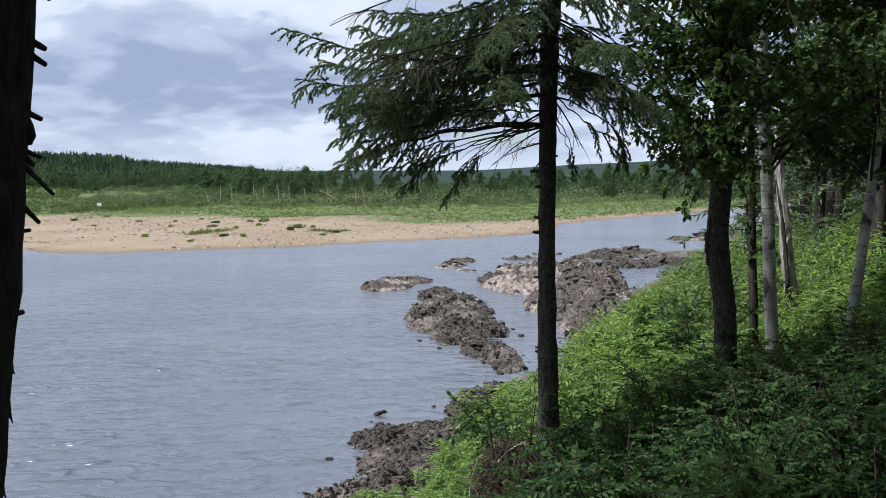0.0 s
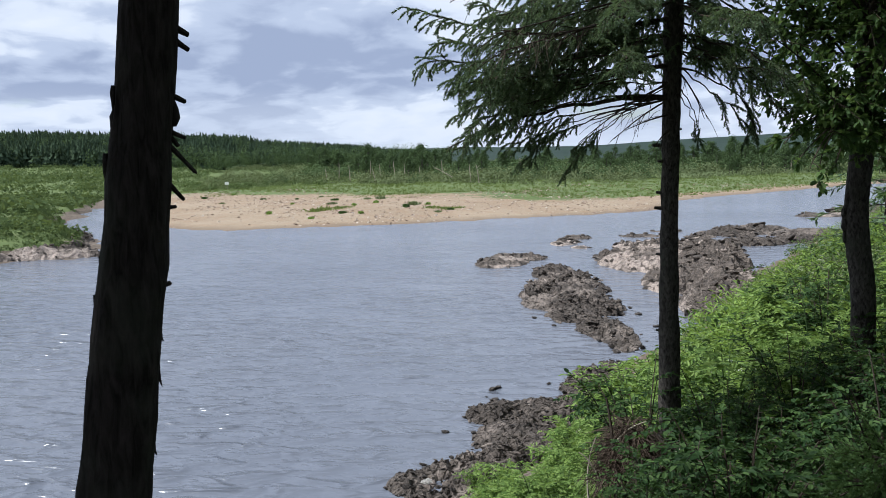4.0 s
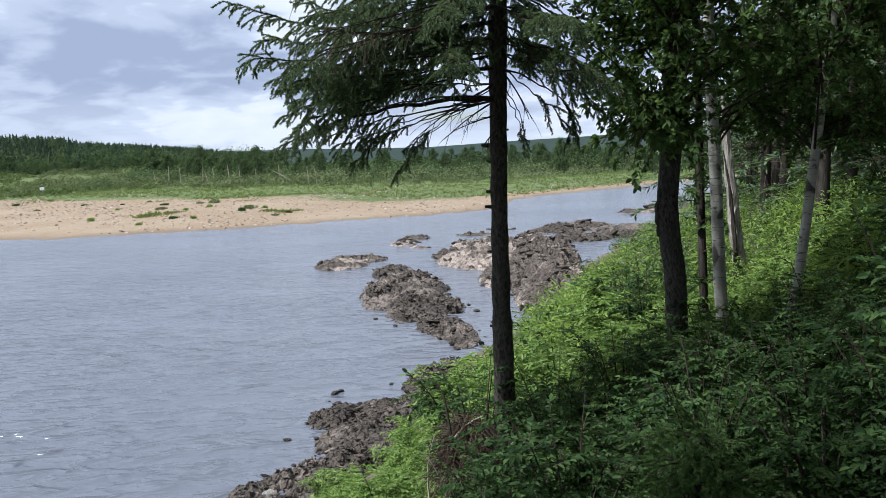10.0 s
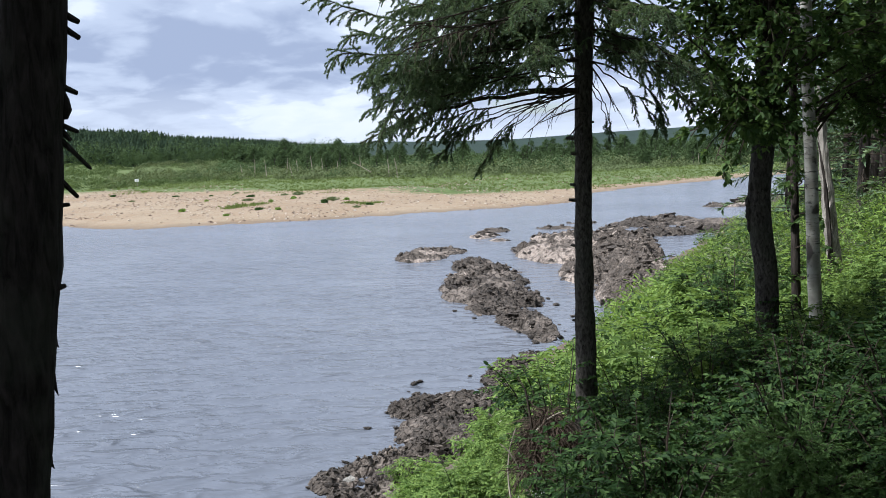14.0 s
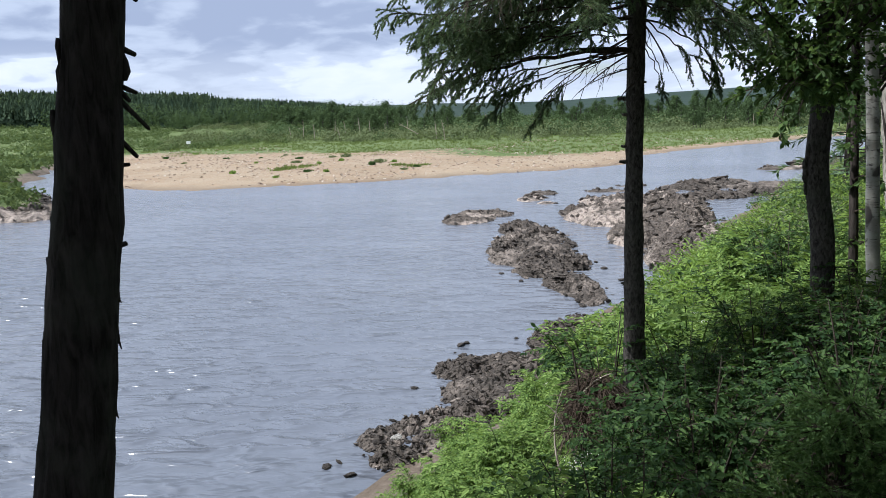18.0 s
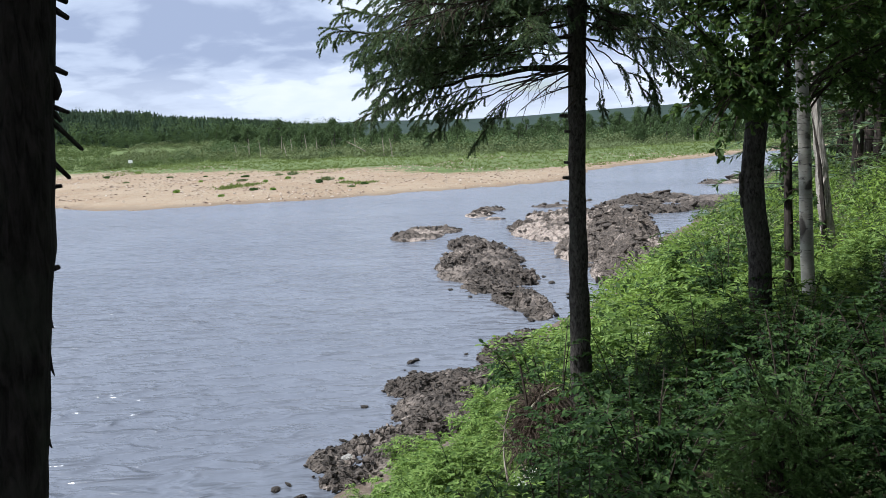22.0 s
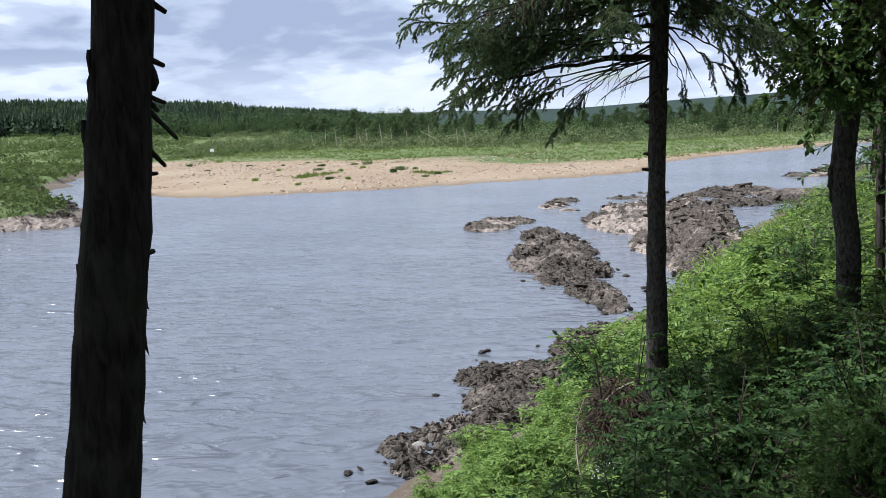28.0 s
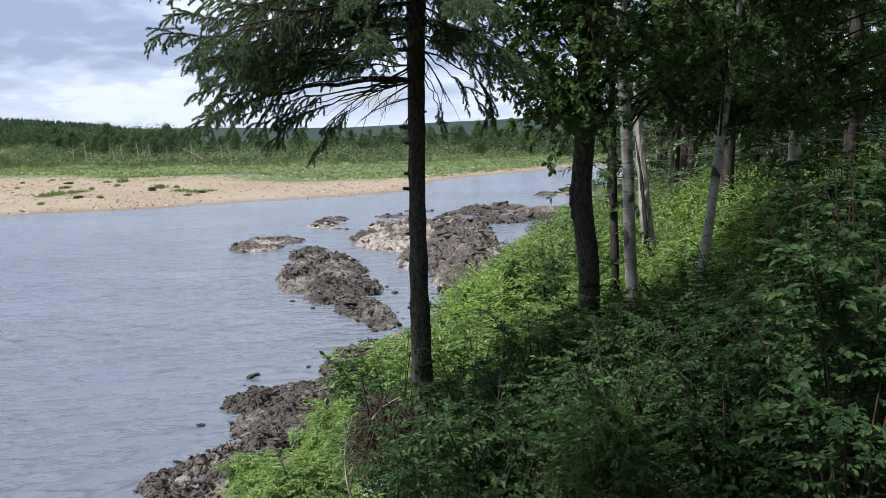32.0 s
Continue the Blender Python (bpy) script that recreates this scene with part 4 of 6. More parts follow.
def middle_spruce():
    """The slender spruce on the bank, its lowest live boughs reaching out over the river."""
    ob = thing("spruce_tree", "slender grey-barked spruce with drooping dark green boughs", "tree")
    line = [(0.93, 7.24, 3.0), (0.945, 7.24, 3.6), (0.92, 7.25, 4.6), (0.93, 7.26, 5.6), (0.95, 7.25, 6.6), (0.98, 7.24, 7.6), (1.02, 7.2, 12.5)]
    n = 70
    pts = thread(line, n)
    rad = np.interp(pts[:, 2], [3.0, 3.5, 4.5, 5.6, 6.3, 7.5, 12.5], [0.125, 0.096, 0.088, 0.072, 0.077, 0.085, 0.02])
    g = Geo()
    tube(g, pts + np.cumsum(rng.normal(size=(n, 3)) * 0.003, axis=0) * (1, 1, 0), rad * (1 + 0.035 * rng.normal(size=n)), 26, 0.05)
    part("trunk", g, BARK_GREY, ob, smooth=True)
    for z, a, l in ((5.50, 185, 0.06), (5.66, 190, 0.05), (5.25, 5, 0.03), (5.05, 170, 0.035), (4.72, 20, 0.03), (5.9, 200, 0.05), (6.05, 170, 0.09), (4.4, 175, 0.02), (5.75, 0, 0.03), (6.1, 10, 0.04)):
        i = int(np.argmin(abs(pts[:, 2] - z)))
        d = np.array((math.cos(radians(a)), math.sin(radians(a)) * 0.6, 0.1))
        s = Geo()
        stub(s, pts[i] + unit(d) * rad[i] * 0.8, d, l, 0.012 if l < 0.05 else 0.016)
        part("branch_stub", s, BARK_GREY, ob, "short knobbly branch stub")

    def stem(z):
        i = int(np.argmin(abs(pts[:, 2] - z)))
        return pts[i]

    # start height, then bearing (left, up) and distance of the middle and of the tip, root radius, bare part, twig length
    boughs = [
        (6.50, (0.5, 3.4, 6.9), (8.3, 0.3, 6.3), 0.034, 0.46, 0.40),
        (6.50, (1.2, 3.8, 6.8), (7.0, 0.4, 6.4), 0.020, 0.50, 0.36),
        (6.48, (-1.5, 2.6, 7.1), (4.7, 1.2, 6.9), 0.024, 0.48, 0.40),
        (6.45, (-1.0, 2.2, 7.2), (2.7, -0.6, 7.0), 0.018, 0.56, 0.34),
        (6.52, (-3.4, 2.0, 7.0), (-0.1, -1.6, 6.9), 0.012, 0.62, 0.26),
        (6.52, (-3.7, 1.8, 7.0), (-0.9, 0.1, 7.0), 0.010, 0.62, 0.26),
        (6.75, (1.5, 4.4, 7.2), (7.6, 2.6, 6.8), 0.028, 0.36, 0.44),
        (6.70, (2.2, 4.4, 7.4), (6.9, 3.6, 7.4), 0.018, 0.34, 0.44),
        (6.66, (2.0, 3.6, 6.6), (6.6, 1.8, 6.0), 0.018, 0.40, 0.42),
        (6.78, (2.0, 5.0, 6.3), (6.0, 5.0, 5.7), 0.018, 0.34, 0.44),
        (6.95, (2.6, 5.6, 7.0), (7.8, 5.2, 6.8), 0.018, 0.34, 0.42),
        (7.12, (3.0, 6.6, 6.9), (8.6, 7.7, 6.6), 0.018, 0.34, 0.38),
        (6.47, (-0.6, 2.0, 7.0), (3.9, 0.2, 6.8), 0.014, 0.54, 0.34),
        (6.47, (-1.4, 1.8, 7.1), (1.9, 0.5, 7.0), 0.012, 0.56, 0.30),
        (6.80, (1.8, 4.8, 6.7), (7.6, 4.4, 6.3), 0.026, 0.30, 0.44),
        (7.00, (2.6, 5.8, 6.6), (9.7, 6.3, 6.1), 0.028, 0.26, 0.42),
        (7.15, (3.0, 7.0, 6.6), (10.6, 10.0, 6.1), 0.028, 0.24, 0.38),
        (7.10, (1.5, 7.2, 6.4), (6.6, 6.0, 5.7), 0.028, 0.25, 0.48),
        (7.25, (1.0, 8.4, 7.6), (6.4, 7.6, 8.0), 0.028, 0.25, 0.46),
        (7.40, (1.0, 9.4, 6.6), (5.4, 9.2, 6.0), 0.028, 0.25, 0.48),
        (7.55, (0.0, 10.8, 7.0), (4.8, 11.2, 6.6), 0.028, 0.20, 0.48),
        (7.70, (-2.0, 11.5, 6.4), (3.0, 9.8, 5.6), 0.026, 0.20, 0.48),
        (7.90, (0.0, 13.0, 7.4), (4.8, 13.8, 7.2), 0.026, 0.20, 0.50),
        (8.20, (-1.0, 15.0, 6.6), (4.6, 14.8, 6.0), 0.026, 0.20, 0.50),
        (8.50, (-3.0, 17.0, 6.8), (3.4, 18.0, 6.4), 0.026, 0.20, 0.50),
        (6.70, (-2.5, 5.2, 8.2), (1.0, 3.8, 9.2), 0.024, 0.36, 0.40),
        (7.00, (-4.0, 7.5, 8.4), (0.0, 6.0, 9.6), 0.026, 0.25, 0.48),
        (7.60, (-5.0, 10.5, 6.2), (-3.0, 9.0, 5.2), 0.024, 0.25, 0.48),
        (6.70, (-10.0, 3.9, 7.1), (-12.6, 1.0, 7.0), 0.016, 0.45, 0.34),
        (6.62, (-9.0, 2.9, 7.2), (-9.4, 0.2, 7.2), 0.012, 0.70, 0.24),
        (7.00, (-11.5, 6.6, 6.9), (-16.0, 3.6, 6.8), 0.022, 0.30, 0.42),
        (7.35, (-11.0, 9.0, 7.4), (-16.5, 7.0, 7.6), 0.024, 0.25, 0.46),
        (7.75, (-11.0, 11.5, 6.8), (-15.0, 11.0, 6.4), 0.024, 0.25, 0.46),
        (8.2, (-10.0, 14.0, 7.4), (-15.0, 15.0, 7.6), 0.024, 0.25, 0.46),
        (6.72, (-13.0, 3.2, 7.4), (-12.6, 0.8, 7.2), 0.016, 0.45, 0.40),
        (6.80, (-12.0, 4.6, 7.0), (-15.4, 1.6, 7.0), 0.018, 0.40, 0.40),
        (6.92, (-11.0, 5.4, 6.8), (-14.6, 4.4, 6.5), 0.018, 0.25, 0.42),
        (7.10, (-10.5, 6.4, 7.6), (-13.6, 5.6, 8.0), 0.018, 0.2, 0.44),
        (7.30, (-10.0, 8.2, 6.6), (-13.0, 7.4, 6.2), 0.018, 0.2, 0.44),
        (6.64, (-8.8, 2.0, 7.2), (-9.3, 0.6, 7.1), 0.010, 0.72, 0.22),
        (7.20, (-4.5, 8.0, 7.3), (-1.0, 6.4, 7.2), 0.020, 0.2, 0.46),
        (7.45, (-4.0, 9.6, 6.9), (1.0, 8.4, 6.4), 0.020, 0.2, 0.46),
    ]
    spread = np.random.default_rng(77)
    more = []
    for z, mid, tip, r, bare, twig in boughs:  # each large bough has fellows close by
        for _ in range(0 if bare >= 0.4 or z > 8 or 6.74 > z else 1):
            jog = spread.normal(0, 1, 6) * (1.2, 0.7, 0.7, 1.0, 0.7, 0.9)
            reach = spread.uniform(0.55, 0.9)
            near_tip = [a + (b - a) * reach for a, b in zip((-7.3, tip[1], 7.3), tip)]
            more.append((z + spread.normal(0, 0.12), tuple(np.add(mid, jog[:3])), tuple(np.add(near_tip, jog[3:])), r * 0.6, 0.14, twig))
    for z, mid, tip, r, bare, twig in boughs + more:
        wood, green = Geo(), Geo()
        s = stem(z)
        e, m = ray_point(*tip), ray_point(*mid)
        high = z > 6.62
        bough(wood, green, [s, s * 0.45 + m * 0.55 + (0, 0, 0.03), m, e * 0.7 + m * 0.3 + (0, 0, 0.06), e], r * (0.42 if high else 0.75 if r > 0.03 else 0.4), 0.06 if z > 6.9 and bare < 0.4 else bare, twig, droop=0.45)
        b = part("bough", wood, TWIG, ob)
        part("needle_spray", green, NEEDLE, b)
    wood = Geo()
    for z, m, e, k in ((6.55, (-4.5, 3.4, 7.2), (-1.2, 0.6, 7.1), 9), (6.50, (-5.0, 3.0, 7.1), (-2.2, 1.9, 7.0), 7), (6.45, (-5.6, 2.6, 7.3), (-3.6, 0.8, 7.2), 7), (6.35, (-6.2, 2.2, 7.0), (-4.4, 1.4, 6.8), 5), (6.66, (-8.8, 4.4, 7.2), (-9.6, 2.0, 7.2), 7), (6.9, (-9.5, 6.0, 7.2), (-12.0, 6.2, 7.4), 8), (6.2, (-7.0, 1.2, 7.1), (-6.3, 0.2, 7.0), 4), (8.3, (2.0, 15.5, 6.0), (9.4, 13.0, 5.4), 14), (8.0, (3.0, 12.8, 6.0), (7.8, 10.4, 5.6), 16), (7.3, (1.5, 7.6, 5.9), (4.6, 7.0, 5.5), 30), (7.2, (1.0, 7.2, 5.8), (3.6, 8.4, 5.4), 28), (7.4, (2.0, 8.6, 5.8), (5.0, 8.2, 5.4), 24)):
        s = stem(z)
        dead_twigs(wood, [s, ray_point(*m), ray_point(*e)], 0.010, k)
    part("dead_branchwork", wood, TWIG, ob, "bare dead lower branches")
    wood, green = Geo(), Geo()
    for k in range(20):
        z = 8.9 + k * 0.18
        a, c = k * 2.4, stem(8.9 + k * 0.18)
        reach = 1.9 * (1 - k / 32)
        bough(wood, green, [c, c + (reach * 0.5 * math.cos(a), reach * 0.5 * math.sin(a), 0.1), c + (reach * math.cos(a), reach * math.sin(a), -0.3)], 0.018, 0.3, 0.45, 0.13, thin=0.4)
    part("branchwork", wood, TWIG, ob)
    part("crown", green, NEEDLE, ob)


middle_spruce()


def leafy_limb(wood, green, line, r0, n, leaf=0.058, spread=0.28, bare=0.25):
    """A broadleaf limb with side twigs and hanging leaves."""
    pts = bend(line, 12)
    tube(wood, pts, np.linspace(r0, 0.004, 12), 5, 0.05)
    twigs = max(3, n // 14)
    for _ in range(twigs):
        f = rng.uniform(bare, 0.999) * 11
        i = int(f)
        at = pts[i] + (pts[i + 1] - pts[i]) * (f - i)
        d = unit(unit(pts[i + 1] - pts[i]) * 0.7 + rng.normal(size=3) * (1, 1, 0.6))
        s = spread * rng.uniform(0.5, 1.3)
        tw = bend([at, at + d * s * 0.6, at + d * s + np.array((0, 0, -0.25 * s))], 6)
        tube(wood, tw, np.linspace(0.004, 0.0015, 6), 3)
        m = 14
        u = rng.uniform(0.2, 1, m) * 4.99
        j = u.astype(int)
        p = tw[j] + (tw[j + 1] - tw[j]) * (u - j)[:, None]
        way = unit(d + rng.normal(size=(m, 3)) * 0.8 + (0, 0, -0.5))
        face = unit(rng.normal(size=(m, 3)) * 0.6 + (0, 0, 0.8))
        leaves(green, p + way * 0.012, way, face, leaf * rng.uniform(0.65, 1.2, m), 0.68)


def broadleaf(name, label, line, radii, bark_of, limbs, leaf=0.058, group="", crown_part="crown"):
    ob = thing(name, label, "tree", group)
    part("trunk", trunk_geo(line, radii, 16, 0.02, 40), bark_of, ob, smooth=True)
    wood, green = Geo(), Geo()
    for pts, r, n, spread in limbs:
        leafy_limb(wood, green, pts, r, n, leaf, spread)
    part("branchwork", wood, TWIG, ob)
    part(crown_part, green, LEAF_CROWN, ob)
    return ob


def limbs_within(trunk_at, lefts, ups, fars, count, leaves_each, seed):
    """Limbs that run from a trunk into a region given by bearings."""
    r = np.random.default_rng(seed)
    out = []
    for _ in range(count):
        tip = ray_point(r.uniform(*lefts), r.uniform(*ups), r.uniform(*fars))
        s = np.array(trunk_at(max(tip[2] - r.uniform(0.1, 1.0), 5.9)))
        mid = s * 0.45 + tip * 0.55 + (0, 0, 0.15)
        out.append(([s, mid, tip], 0.014, leaves_each, 0.34))
    return out


# the knobbly dark trunk with the leafy crown
_line = [(2.74, 7.6, 2.8), (2.72, 7.59, 3.9), (2.69, 7.59, 4.9), (2.585, 7.62, 5.28), (2.64, 7.61, 5.9), (2.70, 7.6, 7.0), (2.8, 7.6, 11.5)]
_at = lambda z: (np.interp(z, [3, 4.9, 5.25, 6, 7, 11.5], [2.73, 2.70, 2.605, 2.65, 2.7, 2.8]), 7.6, z)
_limbs = limbs_within(_at, (-20.3, -12.6), (3.0, 17), (5.8, 8.6), 27, 260, 1) + limbs_within(_at, (-13.5, -9.6), (4.0, 17), (6.4, 8.6), 5, 180, 9)
_limbs += limbs_within(_at, (-21, -15.5), (0.4, 4.0), (6.6, 7.8), 14, 170, 2)
_limbs += [([_at(6.3), ray_point(-17.2, 1.8, 6.9), ray_point(-15.4, -1.0, 6.6)], 0.008, 110, 0.16), ([_at(6.4), ray_point(-16.0, 2.4, 6.8), ray_point(-14.6, 0.2, 6.5)], 0.007, 90, 0.16), ([_at(6.4), ray_point(-17.0, 1.4, 6.6), ray_point(-16.2, -1.4, 6.3)], 0.007, 90, 0.14), ([_at(6.25), ray_point(-16.6, 1.6, 6.8), ray_point(-16.7, -2.6, 6.5)], 0.007, 70, 0.09), ([_at(6.3), ray_point(-18, 1.0, 6.9), ray_point(-17.6, -1.8, 6.7)], 0.007, 50, 0.12)]
_limbs += limbs_within(_at, (-26, -19), (3.5, 16), (6.0, 7.8), 13, 190, 12)
# unseen overhead limbs, added to shade the undergrowth
_limbs += limbs_within(_at, (-45, 10), (21, 48), (2.6, 8.5), 44, 300, 3)
_tree = broadleaf("alder_tree", "knobbly dark tree trunk with hanging leafy branches", _line, [0.13, 0.105, 0.10, 0.102, 0.085, 0.08, 0.03], BARK_GREY, _limbs, 0.062)
for _z, _d, _r in ((5.52, (-1, -0.2, 0.1), 0.03), (5.40, (-1, 0, 0), 0.034), (5.30, (-1, -0.1, 0), 0.028), (5.20, (-1, 0, -0.1), 0.022), (5.0, (-0.8, -0.6, 0), 0.026), (5.45, (0.3, -1, 0), 0.03), (4.7, (1, -0.2, 0), 0.02), (5.34, (-1, 0.2, 0), 0.024)):
    _c = np.array(_at(_z)) + unit(np.array(_d, float)) * 0.085
    _g = Geo()
    tube(_g, [_c - (0, 0, 0.07), _c - (0, 0, 0.03), _c + (0, 0, 0.03), _c + (0, 0, 0.07)], [0.012, _r, _r * 0.85, 0.012], 9, 0.16)
    part("burl", _g, BARK_GREY, _tree, "rough swollen burl", True)

# the white birches
_b1 = lambda z: (np.interp(z, [2.8, 4.24, 4.67, 5.58, 6.87, 11], [3.44, 3.39, 3.33, 3.275, 3.19, 3.0]), 8.1, z)
# on all three birches, limbs over 17 degrees up are unseen, added for shade
broadleaf("birch_tree", "white birch trunk with dark bark scars", [_b1(z) for z in (2.7, 3.8, 4.6, 5.6, 6.9, 9, 11)], [0.07, 0.066, 0.061, 0.055, 0.049, 0.04, 0.02], BIRCH, limbs_within(_b1, (-30, -17), (1.0, 17), (8.6, 11), 52, 300, 4) + limbs_within(_b1, (-40, -5), (18, 40), (5, 11), 24, 280, 5) + limbs_within(_b1, (-34, -12), (17, 33), (8.5, 14), 46, 300, 15), 0.056, "birches on the bank")
_b2 = lambda z: (np.interp(z, [2.9, 3.79, 4.41, 4.83, 5.87, 7.14, 11], [3.64, 3.78, 3.92, 4.03, 4.085, 4.235, 4.7]), 7.65, z)
broadleaf("birch_tree", "leaning pale birch trunk in leafy undergrowth", [_b2(z) for z in (2.8, 3.8, 4.6, 5.6, 6.9, 9, 11)], [0.052, 0.05, 0.047, 0.042, 0.037, 0.031, 0.02], BIRCH, limbs_within(_b2, (-37, -23), (-0.5, 17), (8.7, 11.5), 60, 300, 6) + limbs_within(_b2, (-34, -25), (5, 17), (5.8, 7.4), 6, 190, 16) + limbs_within(_b2, (-55, -30), (15, 45), (3, 9), 16, 280, 7) + limbs_within(_b2, (-44, -18), (17, 34), (6, 12), 46, 300, 17), 0.056, "birches on the bank")
_b3 = lambda z: (5.98 + 0.01 * (z - 5), 9.3, z)
broadleaf("birch_tree", "grey-white birch trunk half hidden by leaves", [_b3(z) for z in (2.9, 4, 5, 6, 7, 9, 11.5)], [0.09, 0.085, 0.08, 0.075, 0.07, 0.05, 0.02], BIRCH, limbs_within(_b3, (-46, -29), (0.5, 17), (8.5, 13), 60, 300, 8) + limbs_within(_b3, (-50, -27), (17, 40), (5, 12), 36, 300, 18), 0.06, "birches on the bank")

# the thin dark stem and the dead split trunk behind the birch
_g = Geo()
_thin = thing("young_tree", "thin dark young tree stem beside the birch", "tree")
tube(_g, bend([(3.55, 8.88, 2.9), (3.50, 8.9, 4.4), (3.43, 8.92, 5.6), (3.38, 8.95, 8.2)], 16), np.linspace(0.058, 0.03, 16), 9, 0.04)
part("trunk", _g, BARK_DARK, _thin, smooth=True)
_g = Geo()
for _k in range(9):
    _a = np.array((3.45, 8.9, 4.4 + _k * 0.35))
    leafy_limb(_g, _h := Geo(), [_a, _a + (rng.normal(0, 0.3), -0.1, 0.12), _a + (rng.normal(0, 0.6), -0.2, 0.05)], 0.008, 70, 0.06, 0.2)
    part("foliage", _h, LEAF_CROWN, _thin)
part("branchwork", _g, TWIG, _thin)
_dead = thing("dead_tree", "dead split tree trunk with bleached bare wood", "tree")
_g = Geo()
tube(_g, bend([(6.05, 13.58, 3.2), (5.98, 13.6, 4.1), (5.86, 13.65, 4.9), (5.74, 13.7, 6.0), (5.66, 13.7, 6.9)], 24), np.interp(np.linspace(0, 1, 24), [0, 0.5, 0.85, 1], [0.13, 0.095, 0.07, 0.015]), 9, 0.12)
part("trunk", _g, BARK_WEATHERED, _dead)
_g = Geo()
tube(_g, bend([(5.92, 13.5, 3.2), (5.85, 13.5, 4.3), (5.78, 13.5, 5.2), (5.62, 13.52, 5.9)], 16), np.linspace(0.06, 0.012, 16), 6, 0.15)
part("split_wood", _g, BARK_DARK, _dead, "dark splintered strip")


# ---- the woods around and behind ----
def wood_spruce(height, seed, thin, low=0.16, bare=0.3):
    """A whole spruce for the woods: trunk and a crown of boughs in tiers."""
    global rng
    keep, rng = rng, np.random.default_rng(seed)
    ob = thing("spruce_tree", "tall dark spruce standing in the woods", "tree", "woods on the near bank")
    part("trunk", trunk_geo([(0, 0, -0.4), (0.03, 0, height * 0.4), (0, 0.04, height)], [0.14, 0.11, 0.02], 10, 0.04, 16), BARK_DARK, ob, smooth=True)
    wood, green = Geo(), Geo()
    n = int(height * 7)
    for k in range(n):
        z = height * (low + (0.99 - low) * k / n)
        reach = 0.5 + 2.0 * (1 - z / height)
        a = k * 2.399 + rng.normal(0, 0.2)
        d = np.array((math.cos(a), math.sin(a), 0))
        if z < height * bare:
            dead_twigs(wood, [(0, 0, z), d * reach * 0.5 + (0, 0, z), d * reach * 0.9 + (0, 0, z - 0.2)], 0.012, 6, 0.35)
        else:
            pts = bend([(0, 0, z), d * reach * 0.5 + (0, 0, z + 0.05), d * reach + (0, 0, z - 0.35)], 8)
            tube(wood, pts, np.linspace(0.018, 0.004, 8), 4)
            m = int(60 * thin)
            u = rng.uniform(0.15, 1, m) * 6.99
            i = u.astype(int)
            p = pts[i] + (pts[i + 1] - pts[i]) * (u - i)[:, None]
            w = unit(d * 0.8 + rng.normal(size=(m, 3)) * (0.7, 0.7, 0.35) + (0, 0, -0.25))
            flakes(green, p, w, rng.normal(size=(m, 3)) * 0.5 + (0, 0, 1), 0.30 * rng.uniform(0.5, 1.2, m), 0.22)
    part("branchwork", wood, TWIG, ob)
    part("crown", green, NEEDLE, ob)
    rng = keep
    return ob


def wood_broadleaf(height, seed):
    global rng
    keep, rng = rng, np.random.default_rng(seed)
    ob = thing("birch_tree", "leafy birch standing in the woods", "tree", "woods on the near bank")
    part("trunk", trunk_geo([(0, 0, -0.4), (0.1, 0.05, height * 0.5), (0.0, 0.2, height)], [0.11, 0.08, 0.02], 10, 0.03, 16), BIRCH, ob, smooth=True)
    n = 5200
    t = rng.uniform(0.18, 1, n)
    a = rng.uniform(0, 6.283, n)
    clump = rng.integers(0, 90, n)
    ca, ct, cr = rng.uniform(0, 6.283, 90), rng.uniform(0.36, 1, 90), rng.uniform(0.5, 1.9, 90)
    reach = cr[clump] * (1.05 - 0.55 * ct[clump])
    p = np.stack([np.cos(ca[clump]) * reach, np.sin(ca[clump]) * reach, ct[clump] * height], -1) + rng.normal(size=(n, 3)) * 0.33
    g = Geo()
    leaves(g, p, rng.normal(size=(n, 3)) + (0, 0, -0.6), rng.normal(size=(n, 3)) * 0.7 + (0, 0, 0.8), 0.10 * rng.uniform(0.6, 1.2, n), 0.7)
    wood = Geo()
    for k in range(0, 90, 2):
        e = np.array((math.cos(ca[k]) * cr[k], math.sin(ca[k]) * cr[k], ct[k] * height))
        tube(wood, bend([(0.05, 0.05, e[2] - 0.6), e * 0.6 + (0, 0, 0.4 * e[2] - 0.2), e], 6), np.linspace(0.02, 0.004, 6), 4)
    part("branchwork", wood, TWIG, ob)
    part("crown", g, LEAF_CROWN, ob)
    rng = keep
    return ob


_spruces = [wood_spruce(11.0, 21, 1.0), wood_spruce(9.0, 22, 1.0)]
_young = wood_spruce(6.0, 25, 1.0, 0.05, 0.0)
_birches = [wood_broadleaf(8.5, 23), wood_broadleaf(7.0, 24)]
_spots = [(8.2, 15.0, 0), (9.6, 13.2, 1), (9.2, 19.5, 1), (11.5, 16.5, 0), (10.2, 20.5, 1), (12.8, 13.0, 0), (12.0, 9.6, 2), (13.5, 20.0, 0), (15.5, 16.5, 1), (12.0, 25.0, 0), (15.0, 28.0, 1), (17.5, 23.0, 0), (19, 33, 0), (16.5, 36.0, 1), (21, 42, 0), (24, 48, 1), (28, 56, 0), (33, 66, 1), (40, 78, 0), (12.5, 22.0, 3), (16.0, 31.0, 3), (10.5, 7.0, 3), (9.4, 5.6, 2), (20, 27, 0), (23, 35, 1), (26, 44, 0), (31, 55, 0)]
